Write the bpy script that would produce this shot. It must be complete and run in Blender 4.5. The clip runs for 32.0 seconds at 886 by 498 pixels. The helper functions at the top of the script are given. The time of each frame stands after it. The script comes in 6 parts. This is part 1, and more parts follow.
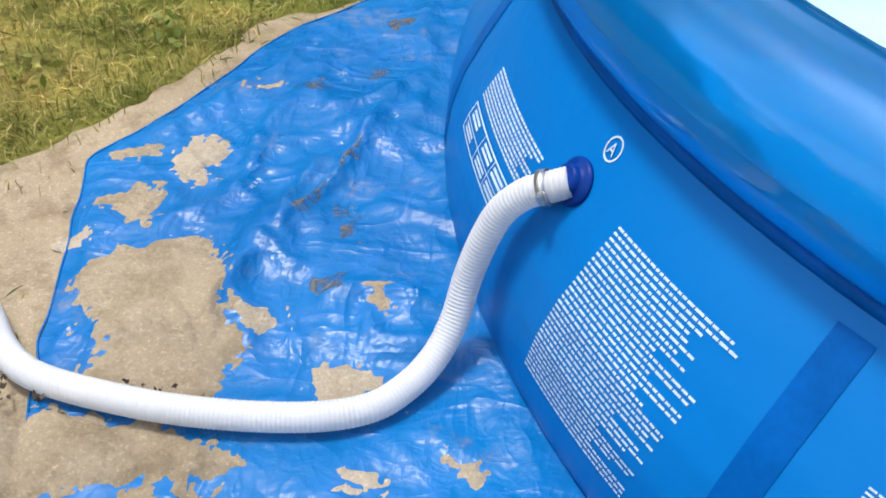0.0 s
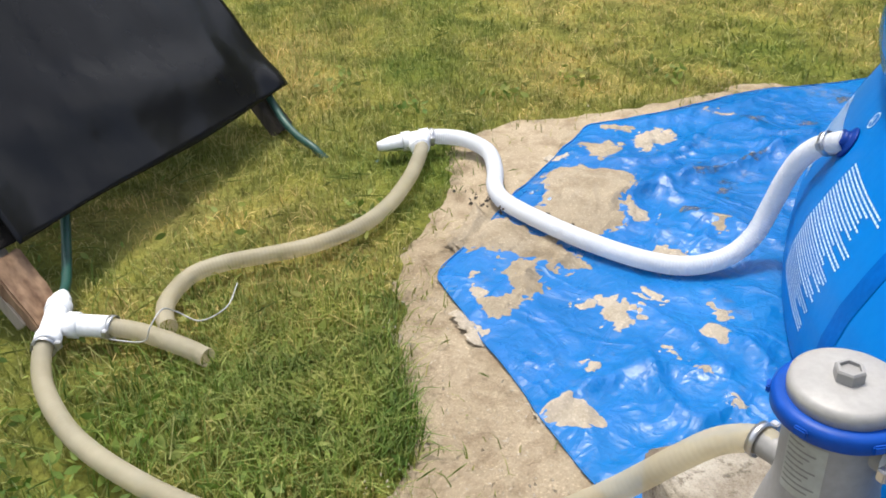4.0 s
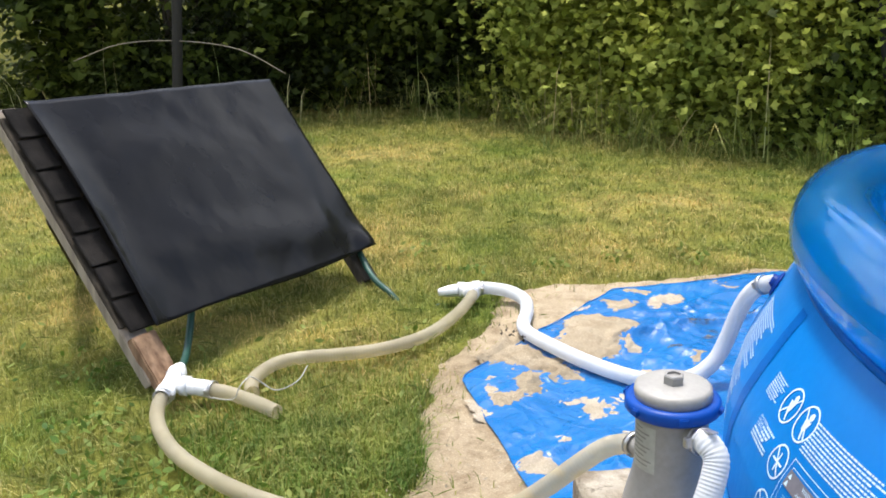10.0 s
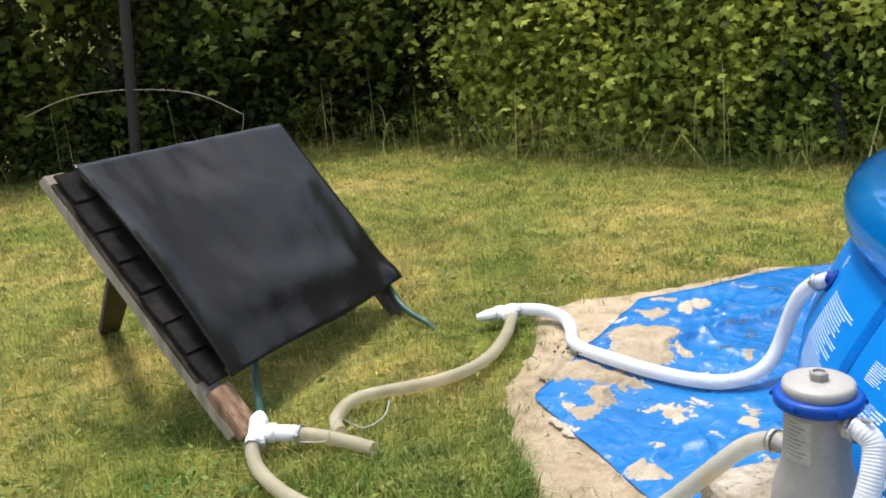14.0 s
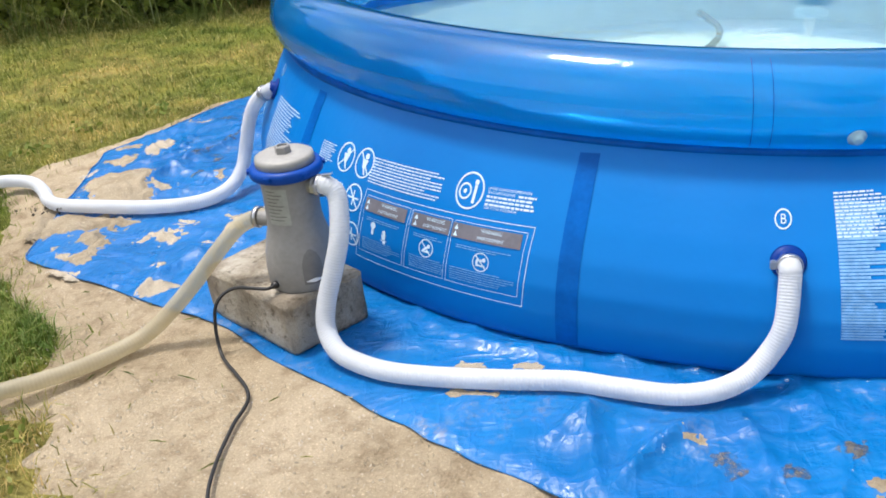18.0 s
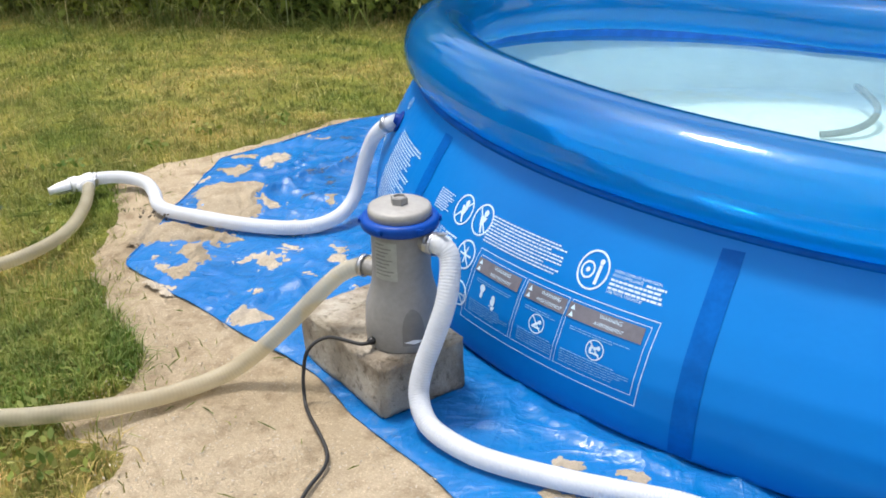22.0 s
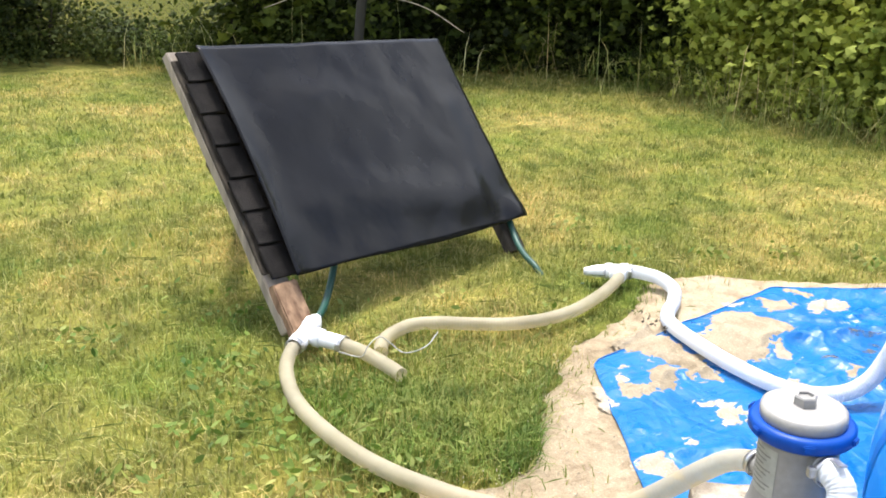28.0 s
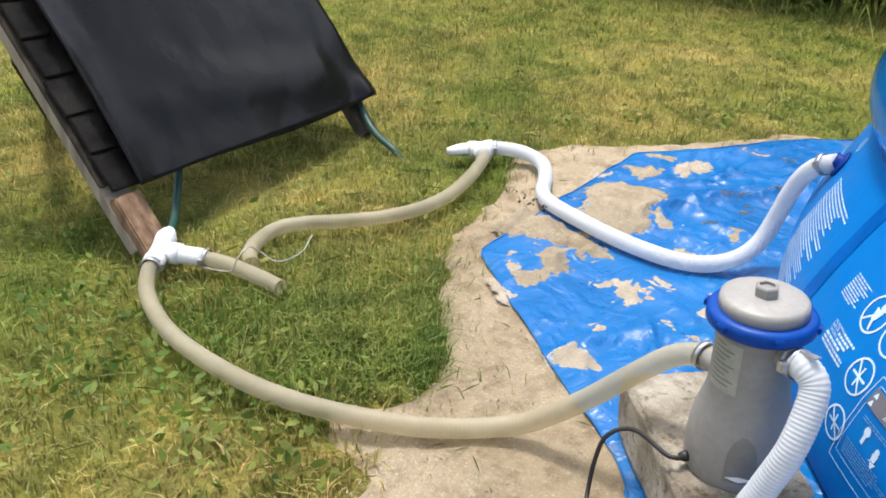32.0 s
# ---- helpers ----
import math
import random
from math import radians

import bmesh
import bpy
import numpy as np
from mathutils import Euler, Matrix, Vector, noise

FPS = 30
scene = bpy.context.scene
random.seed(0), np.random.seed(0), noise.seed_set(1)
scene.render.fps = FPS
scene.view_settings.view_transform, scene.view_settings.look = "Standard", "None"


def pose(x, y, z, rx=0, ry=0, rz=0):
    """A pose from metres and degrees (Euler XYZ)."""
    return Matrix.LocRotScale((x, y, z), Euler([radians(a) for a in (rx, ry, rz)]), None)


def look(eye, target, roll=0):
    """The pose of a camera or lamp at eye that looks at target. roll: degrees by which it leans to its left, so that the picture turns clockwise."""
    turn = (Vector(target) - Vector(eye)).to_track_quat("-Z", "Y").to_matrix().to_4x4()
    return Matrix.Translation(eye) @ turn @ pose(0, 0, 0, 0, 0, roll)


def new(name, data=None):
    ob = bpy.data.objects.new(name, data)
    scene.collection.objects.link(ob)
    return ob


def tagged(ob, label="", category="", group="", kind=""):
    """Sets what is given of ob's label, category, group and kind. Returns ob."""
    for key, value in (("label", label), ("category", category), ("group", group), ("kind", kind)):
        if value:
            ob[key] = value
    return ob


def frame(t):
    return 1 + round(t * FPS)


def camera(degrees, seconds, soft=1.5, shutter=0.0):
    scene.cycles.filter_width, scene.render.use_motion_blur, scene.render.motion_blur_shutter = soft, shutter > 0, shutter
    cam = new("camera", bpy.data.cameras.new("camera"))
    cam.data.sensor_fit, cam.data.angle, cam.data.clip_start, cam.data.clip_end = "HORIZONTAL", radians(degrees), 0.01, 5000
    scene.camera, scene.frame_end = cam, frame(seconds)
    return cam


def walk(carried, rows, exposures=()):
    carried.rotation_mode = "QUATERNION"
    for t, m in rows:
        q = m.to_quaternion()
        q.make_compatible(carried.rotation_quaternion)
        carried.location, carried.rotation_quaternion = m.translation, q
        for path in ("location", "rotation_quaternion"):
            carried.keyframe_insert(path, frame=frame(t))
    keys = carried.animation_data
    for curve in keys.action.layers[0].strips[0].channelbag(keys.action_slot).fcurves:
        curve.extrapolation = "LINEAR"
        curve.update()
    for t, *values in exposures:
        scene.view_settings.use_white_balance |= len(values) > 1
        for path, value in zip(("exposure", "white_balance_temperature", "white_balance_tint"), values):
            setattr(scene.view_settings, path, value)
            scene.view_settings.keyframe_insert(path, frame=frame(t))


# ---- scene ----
cam = camera(49.5, 32.0, 1.75)
PATH = [
    (0, (0.085, 0.082, 1.107), (0.064, 1.589, -0.207), 2.9),
    (0.5, (0.074, 0.02, 1.107), (0.006, 1.538, -0.194), 2.3),
    (1, (0.097, -0.068, 1.109), (-0.064, 1.456, -0.177), 0.7),
    (1.5, (0.135, -0.184, 1.152), (-0.153, 1.341, -0.11), -0.1),
    (2, (0.233, -0.3, 1.151), (-0.298, 1.235, -0.015), 0.4),
    (2.5, (0.358, -0.423, 1.146), (-0.409, 1.048, 0.028), 0.6),
    (3, (0.484, -0.547, 1.161), (-0.422, 0.849, 0.051), -0.8),
    (3.5, (0.617, -0.642, 1.173), (-0.401, 0.696, 0.09), -1.7),
    (4, (0.758, -0.727, 1.171), (-0.363, 0.572, 0.141), -2.5),
    (4.5, (0.906, -0.803, 1.161), (-0.308, 0.478, 0.219), -2.7),
    (6.5, (1.318, -1.012, 1.142), (-0.078, 0.204, 0.384), -2.1),
    (7, (1.345, -1.033, 1.151), (-0.1, 0.195, 0.517), -1.4),
    (7.5, (1.374, -1.059, 1.165), (-0.094, 0.178, 0.602), -1.1),
    (8, (1.393, -1.074, 1.165), (-0.073, 0.165, 0.604), -0.9),
    (8.5, (1.406, -1.096, 1.173), (-0.045, 0.159, 0.609), -0.7),
    (9, (1.411, -1.08, 1.163), (-0.038, 0.177, 0.598), -0.9),
    (9.5, (1.415, -1.073, 1.164), (-0.026, 0.19, 0.59), -1.2),
    (10, (1.423, -1.065, 1.167), (-0.011, 0.201, 0.582), -1.6),
    (10.5, (1.432, -1.054, 1.161), (0.002, 0.212, 0.569), -2.1),
    (11, (1.429, -1.055, 1.161), (0.01, 0.217, 0.555), -2.5),
    (11.5, (1.431, -1.066, 1.159), (0.026, 0.213, 0.537), -3.2),
    (12, (1.416, -1.136, 1.199), (0.058, 0.175, 0.537), -3.5),
    (12.5, (1.301, -1.227, 1.227), (0.002, 0.138, 0.554), -3.7),
    (13, (1.188, -1.297, 1.239), (-0.101, 0.094, 0.605), -4.3),
    (13.5, (1.184, -1.372, 1.238), (-0.136, 0.028, 0.691), -4.6),
    (15.5, (1.062, -1.62, 1.263), (-0.012, -0.055, 0.633), -6.3),
    (16, (1.058, -1.65, 1.24), (0.134, -0.008, 0.568), -6.7),
    (16.5, (1.11, -1.679, 1.252), (0.327, 0.007, 0.513), -8.0),
    (17, (1.15, -1.679, 1.22), (0.514, 0.044, 0.43), -8.2),
    (17.5, (1.185, -1.688, 1.196), (0.705, 0.06, 0.352), -7.6),
    (18, (1.222, -1.702, 1.156), (0.906, 0.068, 0.279), -6.2),
    (18.5, (1.267, -1.693, 1.158), (1.113, 0.07, 0.227), -5.0),
    (19, (1.313, -1.698, 1.142), (1.323, 0.064, 0.195), -3.2),
    (19.5, (1.39, -1.712, 1.138), (1.508, 0.046, 0.192), -1.4),
    (19.7, (1.386, -1.707, 1.142), (1.53, 0.055, 0.193), -1.4),
    (20, (1.38, -1.702, 1.147), (1.47, 0.065, 0.214), -0.5),
    (20.5, (1.332, -1.672, 1.16), (1.233, 0.106, 0.25), -1.6),
    (21, (1.22, -1.621, 1.162), (0.978, 0.158, 0.28), -1.9),
    (21.5, (1.149, -1.584, 1.187), (0.788, 0.182, 0.32), -1.7),
    (22, (1.151, -1.512, 1.196), (0.636, 0.229, 0.357), -1.1),
    (22.5, (1.219, -1.409, 1.171), (0.502, 0.269, 0.353), -1.6),
    (23, (1.258, -1.349, 1.159), (0.429, 0.271, 0.329), -1.6),
    (23.5, (1.247, -1.25, 1.157), (0.393, 0.36, 0.333), -1.1),
    (24, (1.229, -1.139, 1.163), (0.352, 0.46, 0.342), -1.0),
    (24.5, (1.242, -1.055, 1.174), (0.328, 0.523, 0.351), -0.4),
    (25, (1.279, -0.991, 1.177), (0.286, 0.546, 0.369), 0.8),
    (25.5, (1.313, -0.953, 1.174), (0.194, 0.484, 0.346), 0.5),
    (26, (1.34, -0.962, 1.17), (0.066, 0.342, 0.346), 0.3),
    (26.5, (1.377, -0.945, 1.155), (-0.05, 0.211, 0.362), -0.3),
    (28.5, (1.423, -0.957, 1.175), (-0.244, -0.007, 0.609), 1.3),
    (29, (1.428, -0.956, 1.167), (-0.265, 0.001, 0.7), 1.2),
    (29.5, (1.425, -0.956, 1.169), (-0.261, -0.003, 0.671), 1.2),
    (30, (1.433, -0.956, 1.18), (-0.208, -0.021, 0.521), 1.3),
    (30.5, (1.353, -0.975, 1.159), (-0.232, -0.022, 0.399), 1.4),
    (31, (1.328, -0.98, 1.159), (-0.218, 0.013, 0.368), 0.4),
    (31.5, (1.245, -0.984, 1.14), (-0.21, 0.108, 0.311), 0.7),
    (32, (1.117, -0.981, 1.151), (-0.175, 0.25, 0.248), 1.0),
]
walk(cam, [(t, look(eye, target, roll)) for t, eye, target, roll in PATH],
     [(0.0, 0.42), (2.0, 0.45), (4.0, 0.6), (7.0, 0.7), (8.0, 0.82), (13.0, 0.81), (16.0, 0.72), (18.5, 0.54), (20.5, 0.54), (23.0, 0.57), (26.0, 0.55), (28.5, 1.34), (29.6, 1.32), (30.6, 0.76), (32.0, 0.62)])


# ---- light ----
world = bpy.data.worlds.new("sky")
scene.world = world
world.use_nodes = True
wn = world.node_tree.nodes
sky = wn.new("ShaderNodeTexSky")
sky.sky_type, sky.sun_disc = "NISHITA", False
SUN_EL, SUN_AZ = 75.0, 292.0   # height, and direction clockwise from +y
sky.sun_elevation, sky.sun_rotation = radians(SUN_EL), radians(SUN_AZ)
sky.air_density, sky.dust_density = 1.0, 3.0
wn["Background"].inputs["Strength"].default_value = 0.15
# broken white cloud all over the sky
wl = world.node_tree.links
cloud_at, cloud, cover, pale, blend = (wn.new("ShaderNode" + k) for k in ("TexCoord", "TexNoise", "ValToRGB", "HueSaturation", "Mix"))
cloud.inputs["Scale"].default_value, cloud.inputs["Detail"].default_value, cloud.inputs["Roughness"].default_value = 2.6, 7.0, 0.58
cover.color_ramp.elements[0].position, cover.color_ramp.elements[1].position = 0.42, 0.60
pale.inputs["Saturation"].default_value, pale.inputs["Value"].default_value = 0.2, 1.9
blend.data_type = "RGBA"
wl.new(cloud_at.outputs["Generated"], cloud.inputs["Vector"])
wl.new(cloud.outputs[0], cover.inputs[0])
wl.new(sky.outputs[0], pale.inputs["Color"])
wl.new(cover.outputs[0], blend.inputs[0])
wl.new(sky.outputs[0], blend.inputs[6])
wl.new(pale.outputs[0], blend.inputs[7])
wl.new(blend.outputs[2], wn["Background"].inputs["Color"])
sun = new("sun", bpy.data.lights.new("sun", "SUN"))
sun.data.energy, sun.data.angle, sun.data.color = 2.5, radians(9), (1.0, 0.95, 0.86)
_a, _e = radians(SUN_AZ), radians(SUN_EL)
sun.matrix_basis = look((0, 0, 8), (-math.sin(_a) * math.cos(_e), -math.cos(_a) * math.cos(_e), 8 - math.sin(_e)))


# ---- materials ----
def material(name, rough=0.6, metal=0.0, spec=0.5):
    m = bpy.data.materials.new(name)
    m.use_nodes = True
    b = m.node_tree.nodes["Principled BSDF"]
    b.inputs["Roughness"].default_value, b.inputs["Metallic"].default_value = rough, metal
    b.inputs["Specular IOR Level"].default_value = spec
    return m, m.node_tree.nodes, m.node_tree.links, b


def ramp(n, l, fac, stops):
    r = n.new("ShaderNodeValToRGB")
    e = r.color_ramp.elements
    while len(e) < len(stops):
        e.new(0.5)
    for k, (p, c) in zip(e, stops):
        k.position, k.color = p, (*c, 1)
    l.new(fac, r.inputs[0])
    return r.outputs[0]


def tex(n, l, scale, detail=4.0, rough=0.55, coord="Object", kind="ShaderNodeTexNoise"):
    c = n.new("ShaderNodeTexCoord")
    t = n.new(kind)
    t.inputs["Scale"].default_value = scale
    if kind == "ShaderNodeTexNoise":
        t.inputs["Detail"].default_value, t.inputs["Roughness"].default_value = detail, rough
    l.new(c.outputs[coord], t.inputs["Vector"])
    return t.outputs["Distance" if kind == "ShaderNodeTexVoronoi" else 0]


def mix(n, l, a, b, fac, kind="MIX"):
    m = n.new("ShaderNodeMix")
    m.data_type, m.blend_type = "RGBA", kind
    for sock, v in ((m.inputs[0], fac), (m.inputs[6], a), (m.inputs[7], b)):
        if isinstance(v, (int, float)):
            sock.default_value = v
        elif isinstance(v, tuple):
            sock.default_value = (*v, 1)
        else:
            l.new(v, sock)
    return m.outputs[2]


def bump(n, l, b, height, strength, dist=0.01):
    k = n.new("ShaderNodeBump")
    k.inputs["Strength"].default_value, k.inputs["Distance"].default_value = strength, dist
    l.new(height, k.inputs["Height"])
    l.new(k.outputs[0], b.inputs["Normal"])


def noisy(name, c1, c2, scale, rough=0.6, fine=0, strength=0.3, dist=0.004, lo=0.35, hi=0.65, metal=0.0, spec=0.5):
    """Two colours by a coarse noise, a finer one for the relief."""
    m, n, l, b = material(name, rough, metal, spec)
    col = ramp(n, l, tex(n, l, scale), [(lo, c1), (hi, c2)])
    f = tex(n, l, fine or scale * 6, 5.0)
    col = mix(n, l, col, ramp(n, l, f, [(0.3, (0.75, 0.75, 0.75)), (0.7, (1.0, 1.0, 1.0))]), 0.6, "MULTIPLY")
    l.new(col, b.inputs["Base Color"])
    bump(n, l, b, f, strength, dist)
    return m


def lawn_soil():
    m, n, l, b = material("lawn_soil", 0.95, spec=0.1)
    a = ramp(n, l, tex(n, l, 1.3, 6), [(0.35, (0.13, 0.165, 0.03)), (0.52, (0.22, 0.22, 0.055)), (0.68, (0.33, 0.285, 0.10))])
    f = tex(n, l, 60, 6, 0.7)
    a = mix(n, l, a, ramp(n, l, tex(n, l, 8, 4, 0.6), [(0.36, (0.5, 0.55, 0.45)), (0.5, (1.0, 1.0, 1.0)), (0.64, (1.35, 1.25, 1.2))]), 0.85, "MULTIPLY")
    c = mix(n, l, a, ramp(n, l, f, [(0.3, (0.4, 0.4, 0.35)), (0.65, (1.1, 1.1, 1.0))]), 0.8, "MULTIPLY")
    l.new(c, b.inputs["Base Color"])
    bump(n, l, b, f, 0.9, 0.02)
    return m


def blade_mat(name, dark, mid, dry, patch=1.3):
    m, n, l, b = material(name, 0.55, spec=0.25)
    g = n.new("ShaderNodeNewGeometry")
    isl = ramp(n, l, g.outputs["Random Per Island"], [(0.0, dark), (0.55, mid), (0.9, dry)])
    big = ramp(n, l, tex(n, l, patch, 5), [(0.36, (0.60, 0.84, 0.46)), (0.5, (1.0, 1.02, 0.8)), (0.64, (1.45, 1.2, 1.05))])
    c = mix(n, l, isl, big, 1.0, "MULTIPLY")
    c = mix(n, l, c, ramp(n, l, tex(n, l, 8, 4, 0.6), [(0.36, (0.5, 0.55, 0.45)), (0.5, (1.0, 1.0, 1.0)), (0.64, (1.35, 1.25, 1.2))]), 0.85, "MULTIPLY")
    l.new(c, b.inputs["Base Color"])
    tr = n.new("ShaderNodeBsdfTranslucent")
    l.new(c, tr.inputs["Color"])
    ms = n.new("ShaderNodeMixShader")
    ms.inputs[0].default_value = 0.35
    l.new(b.outputs[0], ms.inputs[1])
    l.new(tr.outputs[0], ms.inputs[2])
    l.new(ms.outputs[0], n["Material Output"].inputs["Surface"])
    return m


def sand_mat(name, c1, c2, c3):
    m, n, l, b = material(name, 0.95, spec=0.15)
    a = ramp(n, l, tex(n, l, 2.2, 6), [(0.35, c1), (0.65, c2)])
    v = tex(n, l, 170, 6, 0.8)
    grit = ramp(n, l, v, [(0.30, (0.5, 0.46, 0.42)), (0.45, (0.95, 0.95, 0.95)), (0.57, (1.0, 1.0, 1.0)), (0.63, (1.75, 1.75, 1.75))])
    c = mix(n, l, a, grit, 0.7, "MULTIPLY")
    spots = ramp(n, l, tex(n, l, 11, 8, 0.75), [(0.38, c3), (0.52, (1, 1, 1))])
    c = mix(n, l, c, spots, 0.6, "MULTIPLY")
    l.new(c, b.inputs["Base Color"])
    h = mix(n, l, tex(n, l, 22, 9, 0.8), tex(n, l, 130, 6, 0.75), 0.4)
    bump(n, l, b, h, 0.85, 0.022)
    return m


def creases(n, l, scale, stretch, turn, sharp=2.4):
    """Thin sharp ridges along the bends of a noise, as in plastic sheet."""
    c, mp, t = n.new("ShaderNodeTexCoord"), n.new("ShaderNodeMapping"), n.new("ShaderNodeTexNoise")
    t.inputs["Scale"].default_value, t.inputs["Detail"].default_value, t.inputs["Distortion"].default_value = scale, 2.5, 0.5
    mp.inputs["Scale"].default_value, mp.inputs["Rotation"].default_value = stretch, (0, 0, turn)
    l.new(c.outputs["Object"], mp.inputs[0])
    l.new(mp.outputs[0], t.inputs["Vector"])
    out = t.outputs[0]
    for op, v in (("SUBTRACT", 0.5), ("ABSOLUTE", 0.0), ("MULTIPLY", -2 * sharp), ("ADD", 1.0), ("MAXIMUM", 0.0), ("POWER", 1.6)):
        k = n.new("ShaderNodeMath")
        k.operation = op
        k.inputs[1].default_value = v
        l.new(out, k.inputs[0])
        out = k.outputs[0]
    return out


def tarp_mat():
    m, n, l, b = material("tarp", 0.30, spec=0.32)
    base = ramp(n, l, tex(n, l, 1.6, 5), [(0.3, (0.0003, 0.088, 0.285)), (0.7, (0.0006, 0.138, 0.395))])
    dust = ramp(n, l, tex(n, l, 4.5, 9, 0.74), [(0.54, (0, 0, 0)), (0.74, (1, 1, 1))])
    c = mix(n, l, base, (0.06, 0.13, 0.30), mix(n, l, (0, 0, 0), dust, 0.25))
    c1, c2 = creases(n, l, 6.0, (1, 0.4, 1), 0.7), creases(n, l, 9.0, (0.45, 1, 1), -0.3)
    c3, c4 = creases(n, l, 21.0, (1, 0.5, 1), 0.2, 2.0), creases(n, l, 34.0, (0.6, 1, 1), 0.9, 1.8)
    # highlights on the crease ridges, painted in as a paler blue
    crease_highlight = ramp(n, l, mix(n, l, c3, c2, 0.5), [(0.55, (0, 0, 0)), (0.95, (1, 1, 1))])
    c = mix(n, l, c, (0.02, 0.14, 0.44), mix(n, l, (0, 0, 0), crease_highlight, 0.35))
    film = ramp(n, l, tex(n, l, 3.1, 10, 0.78), [(0.545, (0, 0, 0)), (0.65, (1, 1, 1))])
    film = mix(n, l, film, ramp(n, l, tex(n, l, 40, 6, 0.8), [(0.42, (0, 0, 0)), (0.6, (1, 1, 1))]), 1.0, "MULTIPLY")
    c = mix(n, l, c, (0.27, 0.23, 0.165), mix(n, l, (0, 0, 0), film, 0.5))
    chalk = ramp(n, l, tex(n, l, 13, 8, 0.8), [(0.635, (0, 0, 0)), (0.675, (1, 1, 1))])
    c = mix(n, l, c, (0.55, 0.57, 0.58), mix(n, l, (0, 0, 0), chalk, 0.9))
    l.new(c, b.inputs["Base Color"])
    l.new(ramp(n, l, tex(n, l, 4.5, 9, 0.74), [(0.42, (0.27, 0.27, 0.27)), (0.72, (0.52, 0.52, 0.52))]), b.inputs["Roughness"])
    h = mix(n, l, mix(n, l, c1, c2, 0.5), mix(n, l, c3, c4, 0.35), 0.24)
    h = mix(n, l, h, tex(n, l, 90, 4, 0.6), 0.07)
    bump(n, l, b, h, 0.5, 0.020)
    return m


def vinyl_mat():
    m, n, l, b = material("pool_vinyl", 0.36, spec=0.16)
    c = ramp(n, l, tex(n, l, 1.8, 4), [(0.35, (0.0, 0.128, 0.43)), (0.65, (0.0, 0.150, 0.48))])
    l.new(c, b.inputs["Base Color"])
    bump(n, l, b, tex(n, l, 9, 3), 0.12, 0.02)
    return m


def ring_mat():
    m, n, l, b = material("ring_vinyl", 0.12, spec=0.8)
    c = ramp(n, l, tex(n, l, 1.4, 3), [(0.3, (0.002, 0.20, 0.58)), (0.7, (0.004, 0.33, 0.76))])
    scuff = ramp(n, l, tex(n, l, 70, 8, 0.8), [(0.665, (0, 0, 0)), (0.72, (1, 1, 1))])
    c = mix(n, l, c, (0.5, 0.68, 0.85), scuff)
    l.new(c, b.inputs["Base Color"])
    bump(n, l, b, tex(n, l, 6, 5, 0.5), 0.3, 0.03)
    tl = n.new("ShaderNodeBsdfTranslucent")
    tl.inputs["Color"].default_value = (0.02, 0.54, 0.94, 1)
    tp = n.new("ShaderNodeBsdfTransparent")
    tp.inputs["Color"].default_value = (0.12, 0.64, 0.98, 1)
    gl = n.new("ShaderNodeBsdfGlossy")
    gl.inputs["Roughness"].default_value = 0.07
    gl.inputs["Color"].default_value = (0.58, 0.78, 0.88, 1)
    m1 = n.new("ShaderNodeMixShader")
    m1.inputs[0].default_value = 0.68
    l.new(b.outputs[0], m1.inputs[1])
    l.new(tl.outputs[0], m1.inputs[2])
    m2 = n.new("ShaderNodeMixShader")
    m2.inputs[0].default_value = 0.3
    l.new(m1.outputs[0], m2.inputs[1])
    l.new(tp.outputs[0], m2.inputs[2])
    m3 = n.new("ShaderNodeMixShader")
    fr = n.new("ShaderNodeFresnel")
    fr.inputs["IOR"].default_value = 1.42
    l.new(fr.outputs[0], m3.inputs[0])
    l.new(m2.outputs[0], m3.inputs[1])
    l.new(gl.outputs[0], m3.inputs[2])
    l.new(m3.outputs[0], n["Material Output"].inputs["Surface"])
    return m


def water_mat():
    m, n, l, b = material("pool_water", 0.03, spec=0.5)
    b.inputs["IOR"].default_value = 1.33
    g = n.new("ShaderNodeBsdfGlossy")
    g.inputs["Roughness"].default_value = 0.03
    t = n.new("ShaderNodeBsdfTransparent")
    t.inputs["Color"].default_value = (0.88, 0.97, 0.99, 1)
    fr = n.new("ShaderNodeFresnel")
    fr.inputs["IOR"].default_value = 1.33
    bp = n.new("ShaderNodeBump")
    bp.inputs["Strength"].default_value, bp.inputs["Distance"].default_value = 0.25, 0.02
    l.new(tex(n, l, 5, 3), bp.inputs["Height"])
    l.new(bp.outputs[0], g.inputs["Normal"])
    l.new(bp.outputs[0], fr.inputs["Normal"])
    s = n.new("ShaderNodeMixShader")
    l.new(fr.outputs[0], s.inputs[0])
    milk, murk = n.new("ShaderNodeBsdfDiffuse"), n.new("ShaderNodeMixShader")
    milk.inputs["Color"].default_value = (0.55, 0.80, 0.84, 1)
    murk.inputs[0].default_value = 0.24
    l.new(t.outputs[0], murk.inputs[1])
    l.new(milk.outputs[0], murk.inputs[2])
    l.new(murk.outputs[0], s.inputs[1])
    l.new(g.outputs[0], s.inputs[2])
    l.new(s.outputs[0], n["Material Output"].inputs["Surface"])
    return m


